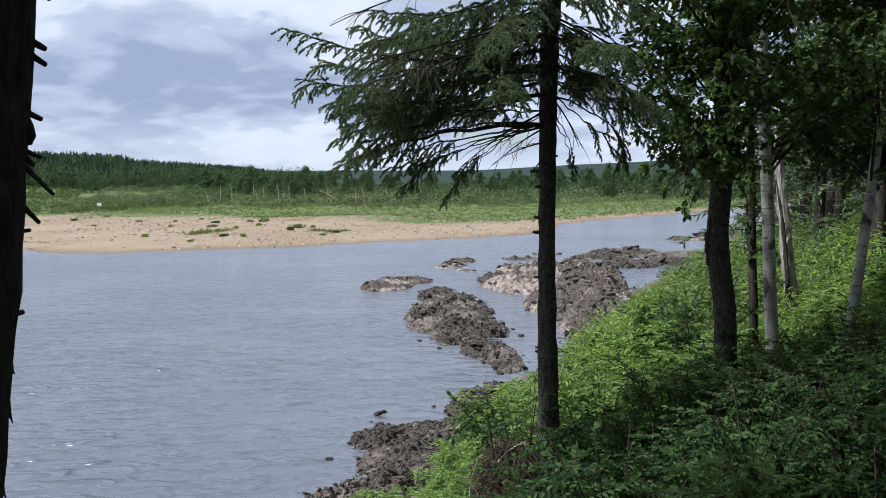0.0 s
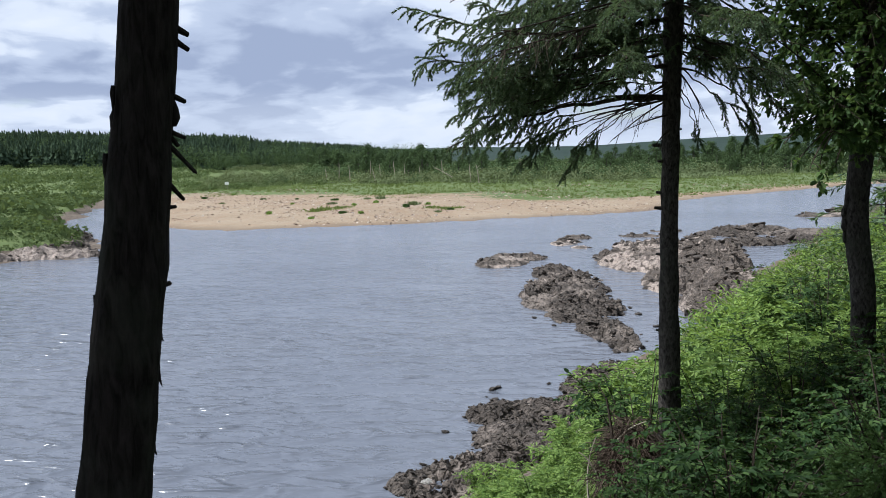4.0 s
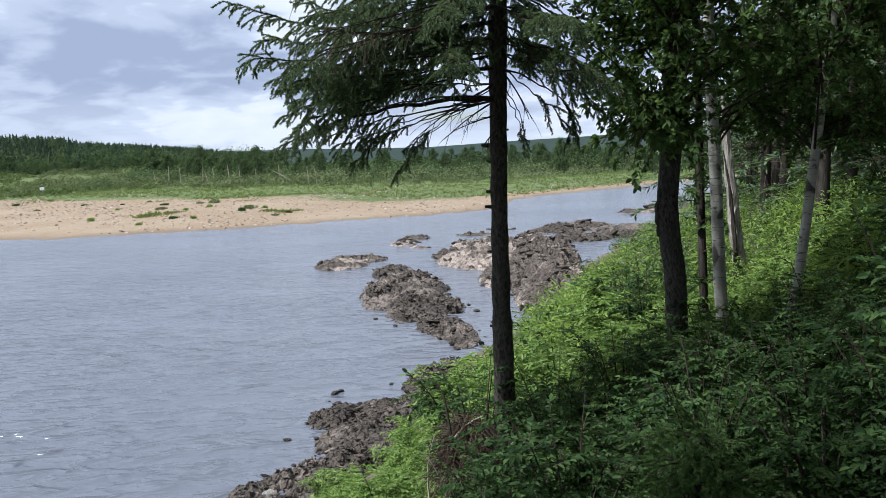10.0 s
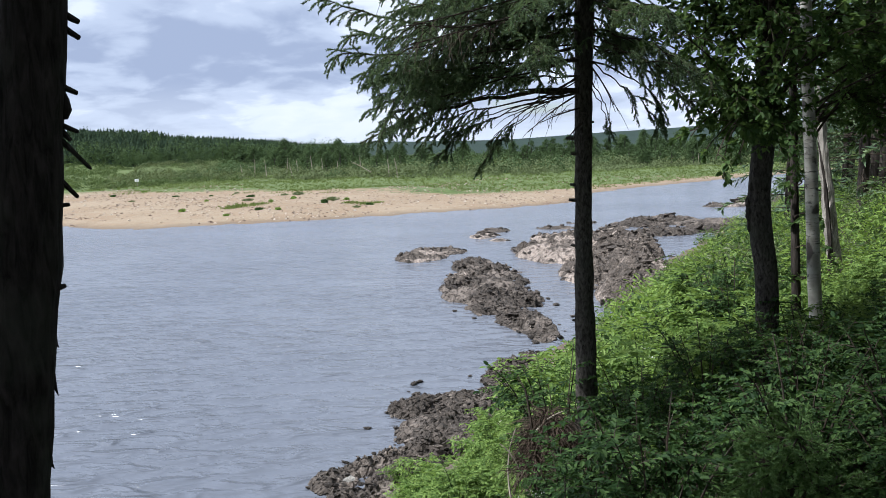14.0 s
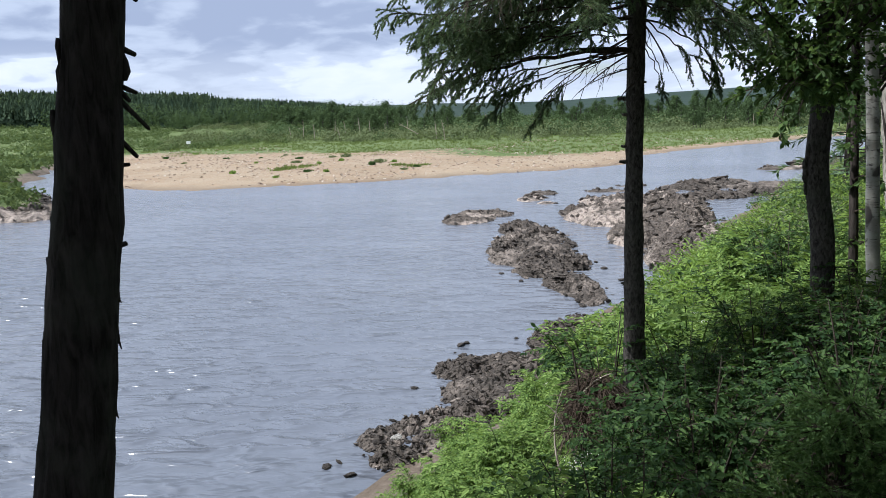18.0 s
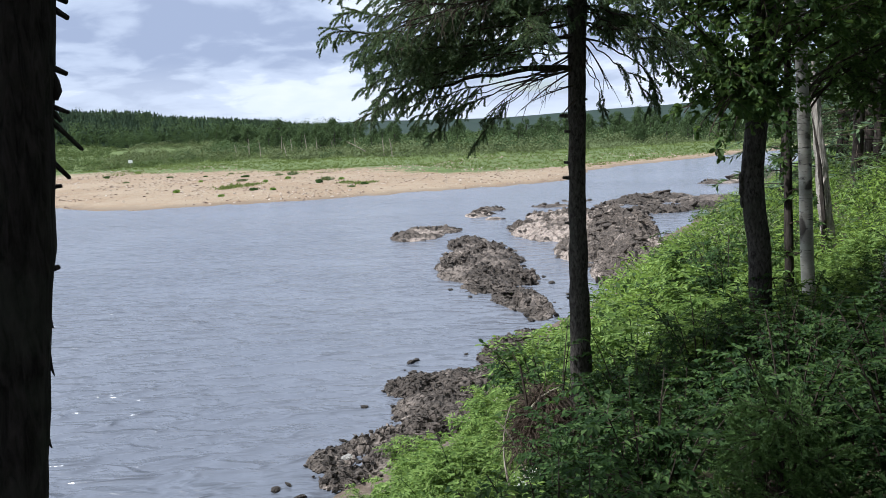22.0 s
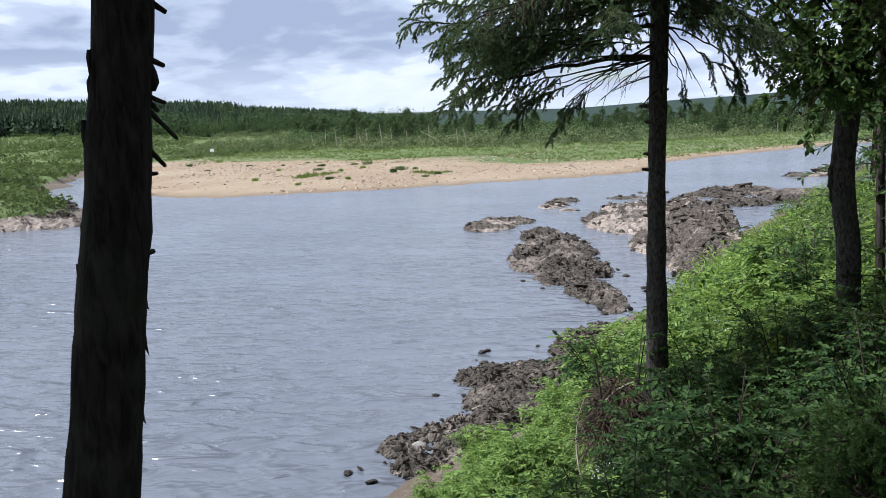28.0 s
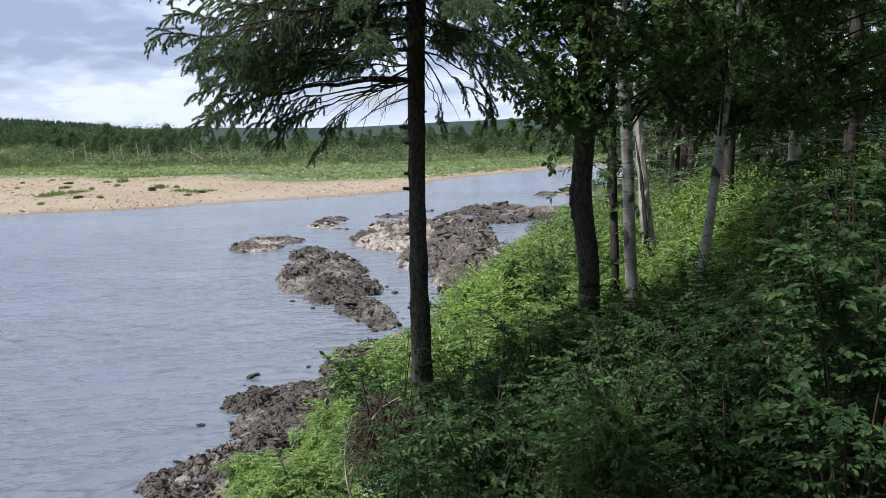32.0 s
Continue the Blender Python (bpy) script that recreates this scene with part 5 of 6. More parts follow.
# from (-4.3, 1.9) on: unseen trees, added to shade trunk and near bank
_spots += [(9.8, 16.8, 4), (11.8, 18.8, 4), (10.8, 22.2, 4), (13.0, 16.0, 4), (14.5, 18.5, 4), (12.4, 21.0, 4), (9.0, 23.5, 4), (11.0, 27.0, 4), (14.5, 24.0, 4), (13.5, 30.0, 4), (16.5, 20.5, 4), (11.8, 12.2, 4), (14.2, 11.0, 4), (13.8, 13.6, 4), (17.0, 26.5, 4), (15.8, 14.2, 4), (10.6, 14.6, 4), (12.6, 7.8, 4), (18.5, 30.5, 4), (16.0, 35.0, 4), (-4.3, 1.9, 0), (-4.0, -0.8, 0), (-2.4, -1.7, 1), (3.0, -1.2, 2), (5.4, 2.4, 3), (1.6, -2.2, 2), (7.6, 1.2, 2), (6.5, 3.2, 2), (5.5, -0.5, 0), (3.4, -3.0, 1), (0.6, -4.2, 0), (-2.5, -3.6, 2), (-5.0, -2.5, 0), (-7.5, -4.0, 1), (8.5, -2.5, 1), (6.0, -5.5, 0), (2.0, -7.0, 3), (-3.0, -7.5, 0), (9.0, 3.5, 0), (11.5, 5.5, 1), (12.5, 0.5, 0), (-10, -6.0, 0), (-0.8, -2.6, 3), (4.4, 1.0, 3), (14.5, 8.0, 0), (16, 11.5, 1), (18, 15, 0)]
_kinds = [_spruces[0], _spruces[1], _birches[0], _birches[1], _young]
_made = set()
for _k, (_x, _y, _w) in enumerate(_spots):
    _m = Matrix.LocRotScale((_x, _y, float(ground(_x, _y))), Euler((0, 0, _k * 2.1)), None)
    if _w in _made:
        copy_thing(_kinds[_w], _m)
    else:
        _made.add(_w)
        _kinds[_w].matrix_basis = _m

# ---- undergrowth on the near bank ----
def shrub(seed, height, spread, stems, count, leaf, width, material, label, name="shrub", twig=TWIG, droop=0.35):
    """A many-stemmed leafy bush."""
    r = np.random.default_rng(seed)
    ob = thing(name, label, "shrub", "undergrowth on the bank")
    wood, green = Geo(), Geo()
    lines = []
    for k in range(stems):
        a, out = k * 2.399 + r.normal(0, 0.3), spread * r.uniform(0.25, 1.0)
        h = height * r.uniform(0.65, 1.05)
        c, s = math.cos(a), math.sin(a)
        line = bend([(0.05 * c, 0.05 * s, -0.15), (out * 0.3 * c, out * 0.3 * s, h * 0.55), (out * c, out * s, h)], 10)
        tube(wood, line, np.linspace(0.011, 0.003, 10), 4)
        lines.append(line)
    lines = np.array(lines)
    per = 13
    twigs = count // per
    pick = r.integers(0, stems, twigs)
    u = (0.25 + 0.75 * r.uniform(0, 1, twigs) ** 0.75) * 8.99
    i = u.astype(int)
    root = lines[pick, i] + (lines[pick, i + 1] - lines[pick, i]) * (u - i)[:, None]
    out = unit(root * (1, 1, 0) + 1e-6)
    d = unit(out * 0.7 + r.normal(size=(twigs, 3)) * (0.75, 0.75, 0.28) + (0, 0, 0.12))
    long = leaf * per * 0.30 * r.uniform(0.7, 1.3, twigs)[:, None]
    tip = root + d * long - np.array((0, 0, 1.0)) * long * droop * 0.5
    for p, q in zip(root, tip):
        tube(wood, [p, (p + q) / 2 + (0, 0, 0.01), q], [0.0035, 0.0025, 0.0012], 3)
    v = np.tile(np.r_[np.linspace(0.12, 0.97, per - 1), 1.0], (twigs, 1))  # leaves in two flat rows and one at the tip
    side = np.tile(np.r_[np.resize((1.0, -1.0), per - 1), 0.0], (twigs, 1))
    flank = unit(np.cross(d, (0, 0, 1.0)))
    at = root[:, None] + (tip - root)[:, None] * v[..., None] + np.array((0, 0, 0.01))
    way = d[:, None] * 0.65 + flank[:, None] * side[..., None] * 0.9 + r.normal(size=(twigs, per, 3)) * 0.22 - np.array((0, 0, droop * 0.5))
    face = np.array((0, 0, 1.0)) + out[:, None] * 0.25 + r.normal(size=(twigs, per, 3)) * 0.34
    leaves(green, at.reshape(-1, 3), way.reshape(-1, 3), face.reshape(-1, 3), leaf * r.uniform(0.6, 1.2, twigs * per), width)
    part("stem", wood, twig, ob)
    part("foliage", green, material, ob)
    return ob


def fern(seed, fronds, length, material, label):
    """A clump of arching, feather-leaved fronds."""
    r = np.random.default_rng(seed)
    ob = thing("fern_clump", label, "fern", "ferns on the bank")
    for k in range(fronds):
        wood, green = Geo(), Geo()
        a, l = k * 2.399 + r.normal(0, 0.25), length * r.uniform(0.7, 1.1)
        d = np.array((math.cos(a), math.sin(a), 0))
        line = bend([(0, 0, -0.1), d * l * 0.25 + (0, 0, l * 0.75), d * l * 0.65 + (0, 0, l * 0.85), d * l + (0, 0, l * 0.55)], 26)
        tube(wood, line[::3], np.linspace(0.006, 0.002, len(line[::3])), 3)
        i = np.repeat(np.arange(7, 26), 2)
        side = np.tile([1, -1], 19)
        way = unit(np.gradient(line, axis=0))[i]
        flank = unit(np.cross(way, (0, 0, 1.0))) * side[:, None]
        size = (l * 0.30 * np.sin(np.linspace(0.75, 3.05, 19)) ** 1.2).repeat(2) * r.uniform(0.75, 1.1, 38) + 0.015
        for shift in (0.0, 0.5):
            leaves(green, line[i] + way * shift * 0.03, flank + way * 0.45 + r.normal(size=(38, 3)) * 0.16 + (0, 0, -0.3), np.cross(flank, way) * side[:, None] * -1 + (0, 0, 0.5), size * (1 - 0.25 * shift), 0.24)
        f = part("frond", wood, material, ob)
        part("frond_blade", green, material, f)
    return ob


def simple_bush(seed, height, spread, count, leaf, width):
    """Leaf places of a coarser bush, for the joined thickets farther along the bank."""
    r = np.random.default_rng(seed)
    a, d = r.uniform(0, 6.283, count), spread * np.sqrt(r.uniform(0, 1, count))
    h = height * r.uniform(0.25, 1.0, count) * np.sqrt(np.maximum(1.15 - (d / spread) ** 2, 0.05))
    at = np.stack([d * np.cos(a), d * np.sin(a), h], -1)
    way = unit(at * (1, 1, 0.2) + r.normal(size=(count, 3)) * 0.5 * (1, 1, 0.6))
    return at, way, r.normal(size=(count, 3)) * 0.5 + (0, 0, 1), leaf * r.uniform(0.6, 1.25, count), width


def joined_bushes(name, label, spots, kinds, material):
    """Bushes past counting as one object. spots: x, y, size, turn."""
    g = Geo()
    for k, (x, y, s, t) in enumerate(spots):
        at, way, face, l, width = kinds[k % len(kinds)]
        c, n = math.cos(t), math.sin(t)
        rot = np.array(((c, n, 0), (-n, c, 0), (0, 0, 1)))
        leaves(g, at @ rot * s + (x, y, float(ground(x, y))), way @ rot, face @ rot, l * s, width)
    tagged(new(name, g.mesh(name, material)), label, "shrubs", kind="stuff")


SHRUBS = [shrub(31 + k, 1.0, 0.55, 13, 2300, 0.047, 0.6, LEAF_SHRUB, "dense leafy shrub on the bank, coloured dark for shade") for k in range(3)]
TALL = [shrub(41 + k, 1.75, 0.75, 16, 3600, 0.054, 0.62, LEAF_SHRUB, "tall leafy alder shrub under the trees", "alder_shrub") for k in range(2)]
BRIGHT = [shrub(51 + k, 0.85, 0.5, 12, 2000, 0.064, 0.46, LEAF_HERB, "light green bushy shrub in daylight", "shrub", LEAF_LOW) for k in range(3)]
GREY = [shrub(61 + k, 1.0, 0.6, 16, 1400, 0.065, 0.26, LEAF_WILLOW, "grey-green narrow-leaved willow bush", "willow_bush", TWIG_PALE, 0.1) for k in range(2)]
FERNS = [fern(71 + k, 15, 0.46, LEAF_BRIGHT, "bright green feathery fern clump") for k in range(2)]
_used = set()


def plant(ob, x, y, size, turn, sink=0.0):
    """Sets a plant, or a copy of it, on the ground."""
    m = Matrix.LocRotScale((x, y, float(ground(x, y)) - sink), Euler((0, 0, turn)), None)
    if ob.name in _used:
        c = copy_thing(ob, m)
    else:
        _used.add(ob.name)
        ob.matrix_basis = m
        c = ob
    c.scale = (size, size, size)
    return c


def scatter(x0, x1, y0, y1, gap, seed):
    r = np.random.default_rng(seed)
    xs, ys = np.meshgrid(np.arange(x0, x1, gap), np.arange(y0, y1, gap))
    xs, ys = xs.ravel() + r.uniform(-0.45, 0.45, xs.size) * gap, ys.ravel() + r.uniform(-0.45, 0.45, xs.size) * gap
    return xs, ys, r


def clear_of_trunks(x, y, gap=0.35):
    return all(math.hypot(x - a, y - b) > gap for a, b in ((-1.7, 2.45), (0.93, 7.24), (2.73, 7.6), (3.4, 8.1), (3.7, 7.65))) and math.hypot(x - 0.33, y - 6.4) > 0.5


def headroom(x, y):
    """How tall a plant may grow here without covering what the view over the bank shows."""
    d, az = np.hypot(x, y), np.degrees(np.arctan2(-x, y))
    low = np.interp(az, [-18, -13.8, -12.8, -9.7, -6.6, -4.1, -2, 0, 3.3, 9.9, 30], [5.6, 7.2, 9.0, 11.3, 12.3, 14.8, 17.2, 19.6, 21.2, 25.5, 32])
    front = np.interp(az, [-46, -38, -33, -28, -22, -18, -12, -8, 0, 8, 20], [4, 6.5, 8.7, 11.3, 13.6, 16.6, 19.3, 20.6, 23.5, 27, 32])
    low, front = low + 3.0 * rough_ground(x, y, 0.75, 3, 61), front + 2.2 * rough_ground(x, y, 0.9, 2, 62)
    drop = np.where(d < 7.1, np.maximum(front, np.where(az > -18, low, 0)), np.where(az > -18, low, np.interp(az, [-46, -33, -29, -18], [0, 2.5, 8.2, 8.2])))
    room = EYE - d * np.tan(np.radians(drop)) - ground(x, y)
    return np.where((az < -18) & (d > 7.1), np.maximum(room, np.interp(d, [7.1, 10, 16], [0.15, 0.5, 0.9])), room)


def plant_bank():
    xs, ys, r = scatter(-5, 13, 1.6, 14.5, 0.62, 5)
    near = from_line(xs, ys, NEAR_SHORE)
    for x, y, s in zip(xs, ys, near):
        d, az = math.hypot(x, y), math.degrees(math.atan2(-x, y))
        if s < 0.5 or d < (3.2 if az < -27 else 2.3) or d > 13.5 or not -46 < az < 33 or not clear_of_trunks(x, y):
            continue
        if (d > 9 and az < -30) or (d < 3.1 and -27 < az < -15) or math.hypot(x - 1.42, y - 3.65) < 0.5:  # the young spruce stands free
            continue
        size, pick, turn, room = r.uniform(0.75, 1.15), r.uniform(), r.uniform(0, 6.28), float(headroom(x, y))
        # bright kinds begin where the canopy's shade is taken to end
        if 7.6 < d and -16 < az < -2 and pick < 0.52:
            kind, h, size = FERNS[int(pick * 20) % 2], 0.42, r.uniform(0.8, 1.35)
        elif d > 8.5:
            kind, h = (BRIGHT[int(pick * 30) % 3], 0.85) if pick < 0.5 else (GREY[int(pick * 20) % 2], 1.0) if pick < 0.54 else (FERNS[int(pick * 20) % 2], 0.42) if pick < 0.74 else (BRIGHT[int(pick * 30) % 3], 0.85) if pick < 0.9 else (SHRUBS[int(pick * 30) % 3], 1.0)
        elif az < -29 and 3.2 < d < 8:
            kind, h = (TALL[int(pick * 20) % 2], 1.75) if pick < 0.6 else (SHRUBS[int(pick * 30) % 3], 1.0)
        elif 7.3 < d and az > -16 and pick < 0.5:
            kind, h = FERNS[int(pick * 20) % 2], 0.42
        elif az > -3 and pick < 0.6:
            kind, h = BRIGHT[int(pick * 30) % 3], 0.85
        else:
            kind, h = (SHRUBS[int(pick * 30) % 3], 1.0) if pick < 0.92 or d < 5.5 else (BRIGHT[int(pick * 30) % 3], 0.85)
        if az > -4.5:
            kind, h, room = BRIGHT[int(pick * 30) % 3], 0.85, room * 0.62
        size = min(size, max(room, 0.1) / h * r.uniform(0.6, 1.3))
        if d > 7.3 and -18 < az < -4.5:  # the open bank grows in lumps of its own
            size = max(size, min(room, 1.2) / h * r.uniform(0.55, 1.2)) if h > 0.8 else min(size * r.uniform(0.9, 1.3), 1.3)
        if size > 0.25:
            plant(kind, x, y, size, turn)


plant_bank()


def plant_wood_edge():
    """Tall dark shrubs that close the view into the woods."""
    xs, ys, r = scatter(4.2, 12.5, 4.5, 12.5, 0.95, 55)
    for k, (x, y) in enumerate(zip(xs, ys)):
        d, az = math.hypot(x, y), math.degrees(math.atan2(-x, y))
        if 6.8 < d < 13 and -46 < az < np.interp(d, [7, 10, 13], [-32, -28, -27.5]) and clear_of_trunks(x, y, 0.5):
            plant(TALL[k % 2] if k % 3 else SHRUBS[k % 3], x, y, r.uniform(0.42, 0.68) * (1 if k % 3 else 1.4), r.uniform(0, 6.28))


plant_wood_edge()


def ground_cover():
    """Low herbs and seedlings over the whole near bank."""
    r = np.random.default_rng(33)
    n = 130000
    a, d = np.radians(r.uniform(-33, 46, n)), 2.0 + 17 * r.uniform(0, 1, n) ** 1.15
    x, y = d * np.sin(a), d * np.cos(a)
    s = from_line(x, y, NEAR_SHORE)
    room = headroom(x, y)
    k = np.flatnonzero((s > 0.35 + 0.3 * rough_ground(x, y, 1.2, 2, 3)) & (room > 0.02) & (np.hypot(x - 0.33, y - 6.4) > 0.38))
    x, y, d, room, s = x[k], y[k], d[k], room[k], s[k]
    tall = np.minimum(np.clip(0.2 + 0.34 * rough_ground(x, y, 1.1, 3, 9), 0.04, 0.6), room)
    at = np.stack([x, y, ground(x, y) + tall * r.uniform(0.05, 1, x.size)], -1)
    way = r.normal(size=(x.size, 3)) * (1, 1, 0.4) + (0, 0, 0.1)
    face = r.normal(size=(x.size, 3)) * 0.5 + (0, 0, 1)
    size = np.interp(d, [2, 6, 16], [0.05, 0.05, 0.08]) * r.uniform(0.5, 1.3, x.size)
    # leaf colour carries canopy shade close by, gap shade on the open bank
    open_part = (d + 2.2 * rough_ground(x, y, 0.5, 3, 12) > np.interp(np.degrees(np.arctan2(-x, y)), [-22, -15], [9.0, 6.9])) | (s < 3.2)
    for name, label, pick, mat in (("shade_herbs", "leafy herbs under the trees, coloured dark for shade", ~open_part, LEAF_SHRUB), ("bank_herbs", "low herbs on the open bank, coloured dark for shade", open_part & (s >= 3.4), LEAF_LOW), ("shore_herbs", "bright green grassy herbs above the shore rocks", open_part & (s < 3.4), LEAF_HERB)):
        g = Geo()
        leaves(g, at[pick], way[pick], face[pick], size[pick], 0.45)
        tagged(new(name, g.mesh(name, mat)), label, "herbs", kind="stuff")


ground_cover()


def plant_lower_bank():
    xs, ys, r = scatter(-1, 40, 6, 80, 0.9, 6)
    near = from_line(xs, ys, NEAR_SHORE)
    rows = {0: [], 1: [], 2: [], 3: []}
    for x, y, s in zip(xs, ys, near):
        d, az = math.hypot(x, y), math.degrees(math.atan2(-x, y))
        if s < 0.7 or s > 24 or d < (13 if az > -28 else 9) or (s > 15 and d > 40) or (y > 30 and r.uniform() < 0.35) or (s < 4.5 and 30 < y < 62 and r.uniform() < 0.6) or az < -44:
            continue
        pick = r.uniform()
        size = r.uniform(0.75, 1.3) * np.interp(s, [0.8, 3, 12], [0.8, 1.15, 2.0 if y > 26 else 1.3])
        size = min(size, max(float(headroom(x, y)), 0.1) / 0.9)
        if size > 0.25:
            rows[0 if pick < 0.38 else 1 if pick < 0.5 else 2 if pick < 0.7 else 3].append((x, y, size, r.uniform(0, 6.28)))
    bush = lambda k, leaf, width: [simple_bush(600 + k + j, 0.95, 0.62, 430, leaf * 0.85, width) for j in range(3)]
    joined_bushes("light_thicket", "light green bushes on the sunny bank", rows[0], bush(0, 0.10, 0.45), LEAF_HERB)
    joined_bushes("willow_thicket", "grey-green willow bushes on the bank", rows[1], bush(10, 0.11, 0.3), LEAF_WILLOW)
    joined_bushes("fern_thicket", "bright green ferns on the bank", rows[2], bush(20, 0.14, 0.3), LEAF_BRIGHT)
    joined_bushes("dark_thicket", "darker leafy bushes on the bank", rows[3], bush(30, 0.11, 0.6), LEAF_LOW)


plant_lower_bank()


# ---- grass and plants over the river ----
def tufts(name, label, xs, ys, r, blades, height, width, material, lean=0.5):
    """Grass as many single blades, in one object."""
    n = len(xs) * blades
    at = np.stack([np.repeat(xs, blades), np.repeat(ys, blades)], -1) + r.normal(size=(n, 2)) * np.repeat(r.uniform(0.1, 0.3, len(xs)), blades)[:, None] * height * 2
    z = ground(at[:, 0], at[:, 1])
    p = np.concatenate([at, z[:, None] - 0.03], 1)
    h = height * r.uniform(0.4, 1.1, n)[:, None]
    d = np.concatenate([r.normal(size=(n, 2)) * lean, np.ones((n, 1))], 1)
    side = unit(np.cross(d, r.normal(size=(n, 3)))) * width
    v = np.stack([p - side, p + side, p + unit(d) * h], 1)
    g = Geo().add(v.reshape(-1, 3), np.arange(n)[:, None] * 3 + [0, 1, 2])
    tagged(new(name, g.mesh(name, material)), label, "grass", kind="stuff")


def far_meadow():
    r = np.random.default_rng(9)
    x, y = r.uniform(-110, 130, 60000), r.uniform(84, 230, 60000)
    near, bar, left = shores(x, y)
    az = np.degrees(np.arctan2(-x, y))
    past = np.hypot(x, y) - gravel_reach(az)
    keep = (past > 6 * rough_ground(x, y, 0.06, 3, 4)) & (past < 60) & (left < -2) & (bar > 2)
    tufts("meadow_grass", "bright green meadow grass behind the gravel bar", x[keep][:11000], y[keep][:11000], r, 7, 0.34, 0.045, GRASS)
    thin = (past < 2) & (past > -34) & (left < -2) & (bar > 9) & (rough_ground(x, y, 0.09, 3, 6) + past / 60 > 0.02) & (az > 9)
    tufts("gravel_grass", "sparse yellow-green grass on the gravel", x[thin][:1500], y[thin][:1500], r, 7, 0.2, 0.03, GRASS)
    x, y = r.uniform(-4, 2, 9000), r.uniform(9, 19, 9000)
    s = from_line(x, y, NEAR_SHORE)
    keep = (s > 1.0 + 0.5 * rough_ground(x, y, 1.3, 2, 71)) & (s < 3.6) & (headroom(x, y) > 0.05)
    tufts("shore_grass", "fresh green grass above the shore rocks", x[keep], y[keep], r, 16, 0.30, 0.008, LEAF_HERB, 0.7)
    x, y = r.uniform(8, 34, 6000), r.uniform(34, 72, 6000)
    s = from_line(x, y, NEAR_SHORE)
    keep = (s > 0.2) & (s < 7)
    tufts("bank_grass", "bright green grass on the low bank", x[keep], y[keep], r, 8, 0.3, 0.02, GRASS)


far_meadow()


def thicket(name, label, x, y, r, size, flake, each, material):
    """Shrubs past counting, each a dome of many leaves."""
    n = len(x)
    s = size * (0.35 + 1.2 * r.uniform(0, 1, n) ** 2.2)
    z = ground(x, y)
    d = unit(r.normal(size=(n, each, 3))) * (1, 1, 0.85)
    d[..., 2] = abs(d[..., 2])
    rad = r.uniform(0.55, 1.08, (n, each, 1))
    at = np.stack([x, y, z], -1)[:, None] + d * rad * s[:, None, None] * (1.0, 1.0, 1.1)
    way = np.cross(d, r.normal(size=(n, each, 3))) + d * 0.25
    face = d + (0, 0, 0.35) + r.normal(size=(n, each, 3)) * 0.25
    g = Geo()
    flakes(g, at.reshape(-1, 3), way.reshape(-1, 3), face.reshape(-1, 3), np.repeat(s, each) * flake * r.uniform(0.6, 1.3, n * each), 0.75)
    tagged(new(name, g.mesh(name, material)), label, "shrubs", kind="stuff")


def far_thickets():
    r = np.random.default_rng(12)
    x, y = r.uniform(-150, 150, 16000), r.uniform(105, 330, 16000)
    near, bar, left = shores(x, y)
    az = np.degrees(np.arctan2(-x, y))
    keep = (np.hypot(x, y) > shrub_reach(az) + 6 * rough_ground(x, y, 0.04, 3, 8)) & (left < 2) & (az > -34) & (bar > 4)
    wide = r.uniform(size=x.size) < np.interp(np.hypot(x, y), [130, 250], [1, 0.45])
    k = np.flatnonzero(keep & wide)[:4600]
    thicket("far_thicket", "grey-green thicket of willow and alder over the river", x[k], y[k], r, 1.5, 0.22, 66, LEAF_THICKET)
    a, d = np.radians(r.uniform(-34, 18, 2600)), r.uniform(185, 300, 2600)
    thicket("far_grove", "low broadleaf grove over the river", -d * np.sin(a), d * np.cos(a), r, 2.2, 0.17, 100, LEAF_FAR)
    # darker clumps, added for the dark shade among the far shrub lumps
    a, d = np.radians(r.uniform(-33, 21, 2600)), r.uniform(0, 75, 2600)
    d = d + shrub_reach(np.degrees(a)) + 4
    x, y = d * np.sin(-a), d * np.cos(a)
    k = np.flatnonzero((rough_ground(x, y, 0.045, 3, 81) > 0.12) & (shores(x, y)[1] > 6))[:620]
    thicket("alder_clumps", "darker round clumps added as shade among the far shrubs", x[k], y[k], r, 1.9, 0.15, 110, LEAF_FAR)
    x, y = r.uniform(-220, -32, 16000), r.uniform(20, 330, 16000)
    near, bar, left = shores(x, y)
    keep = (left > 0.6) & (np.hypot(x, y) > 45) & (r.uniform(size=x.size) < np.interp(rough_ground(x, y, 0.035, 3, 15), [-0.6, 0.4], [0.6, 1.0]))
    k = np.flatnonzero(keep)[:6000]
    thicket("left_thicket", "green shrubs and tall weeds on the left bank", x[k], y[k], r, 1.15, 0.34, 34, LEAF_LEFT)
    a, d = np.radians(r.uniform(15, 33, 2200)), r.uniform(128, 300, 2200)
    x, y = -d * np.sin(a), d * np.cos(a)
    k = np.flatnonzero((ground(x, y) > 0.3) & (d > shrub_reach(np.degrees(a)) - 4) & (rough_ground(x, y, 0.05, 3, 16) > -0.25))
    thicket("meadow_shrubs", "low green shrubs and weeds on the far meadow", x[k], y[k], r, 0.85, 0.34, 40, LEAF_LEFT)
    x, y = r.uniform(-75, -33, 5000), r.uniform(38, 110, 5000)
    left = shores(x, y)[2]
    k = np.flatnonzero((left > 1.0) & (left < 14))
    thicket("left_bank_weeds", "fresh green weeds along the left shore", x[k], y[k], r, 0.5, 0.4, 40, LEAF_LEFT)


far_thickets()


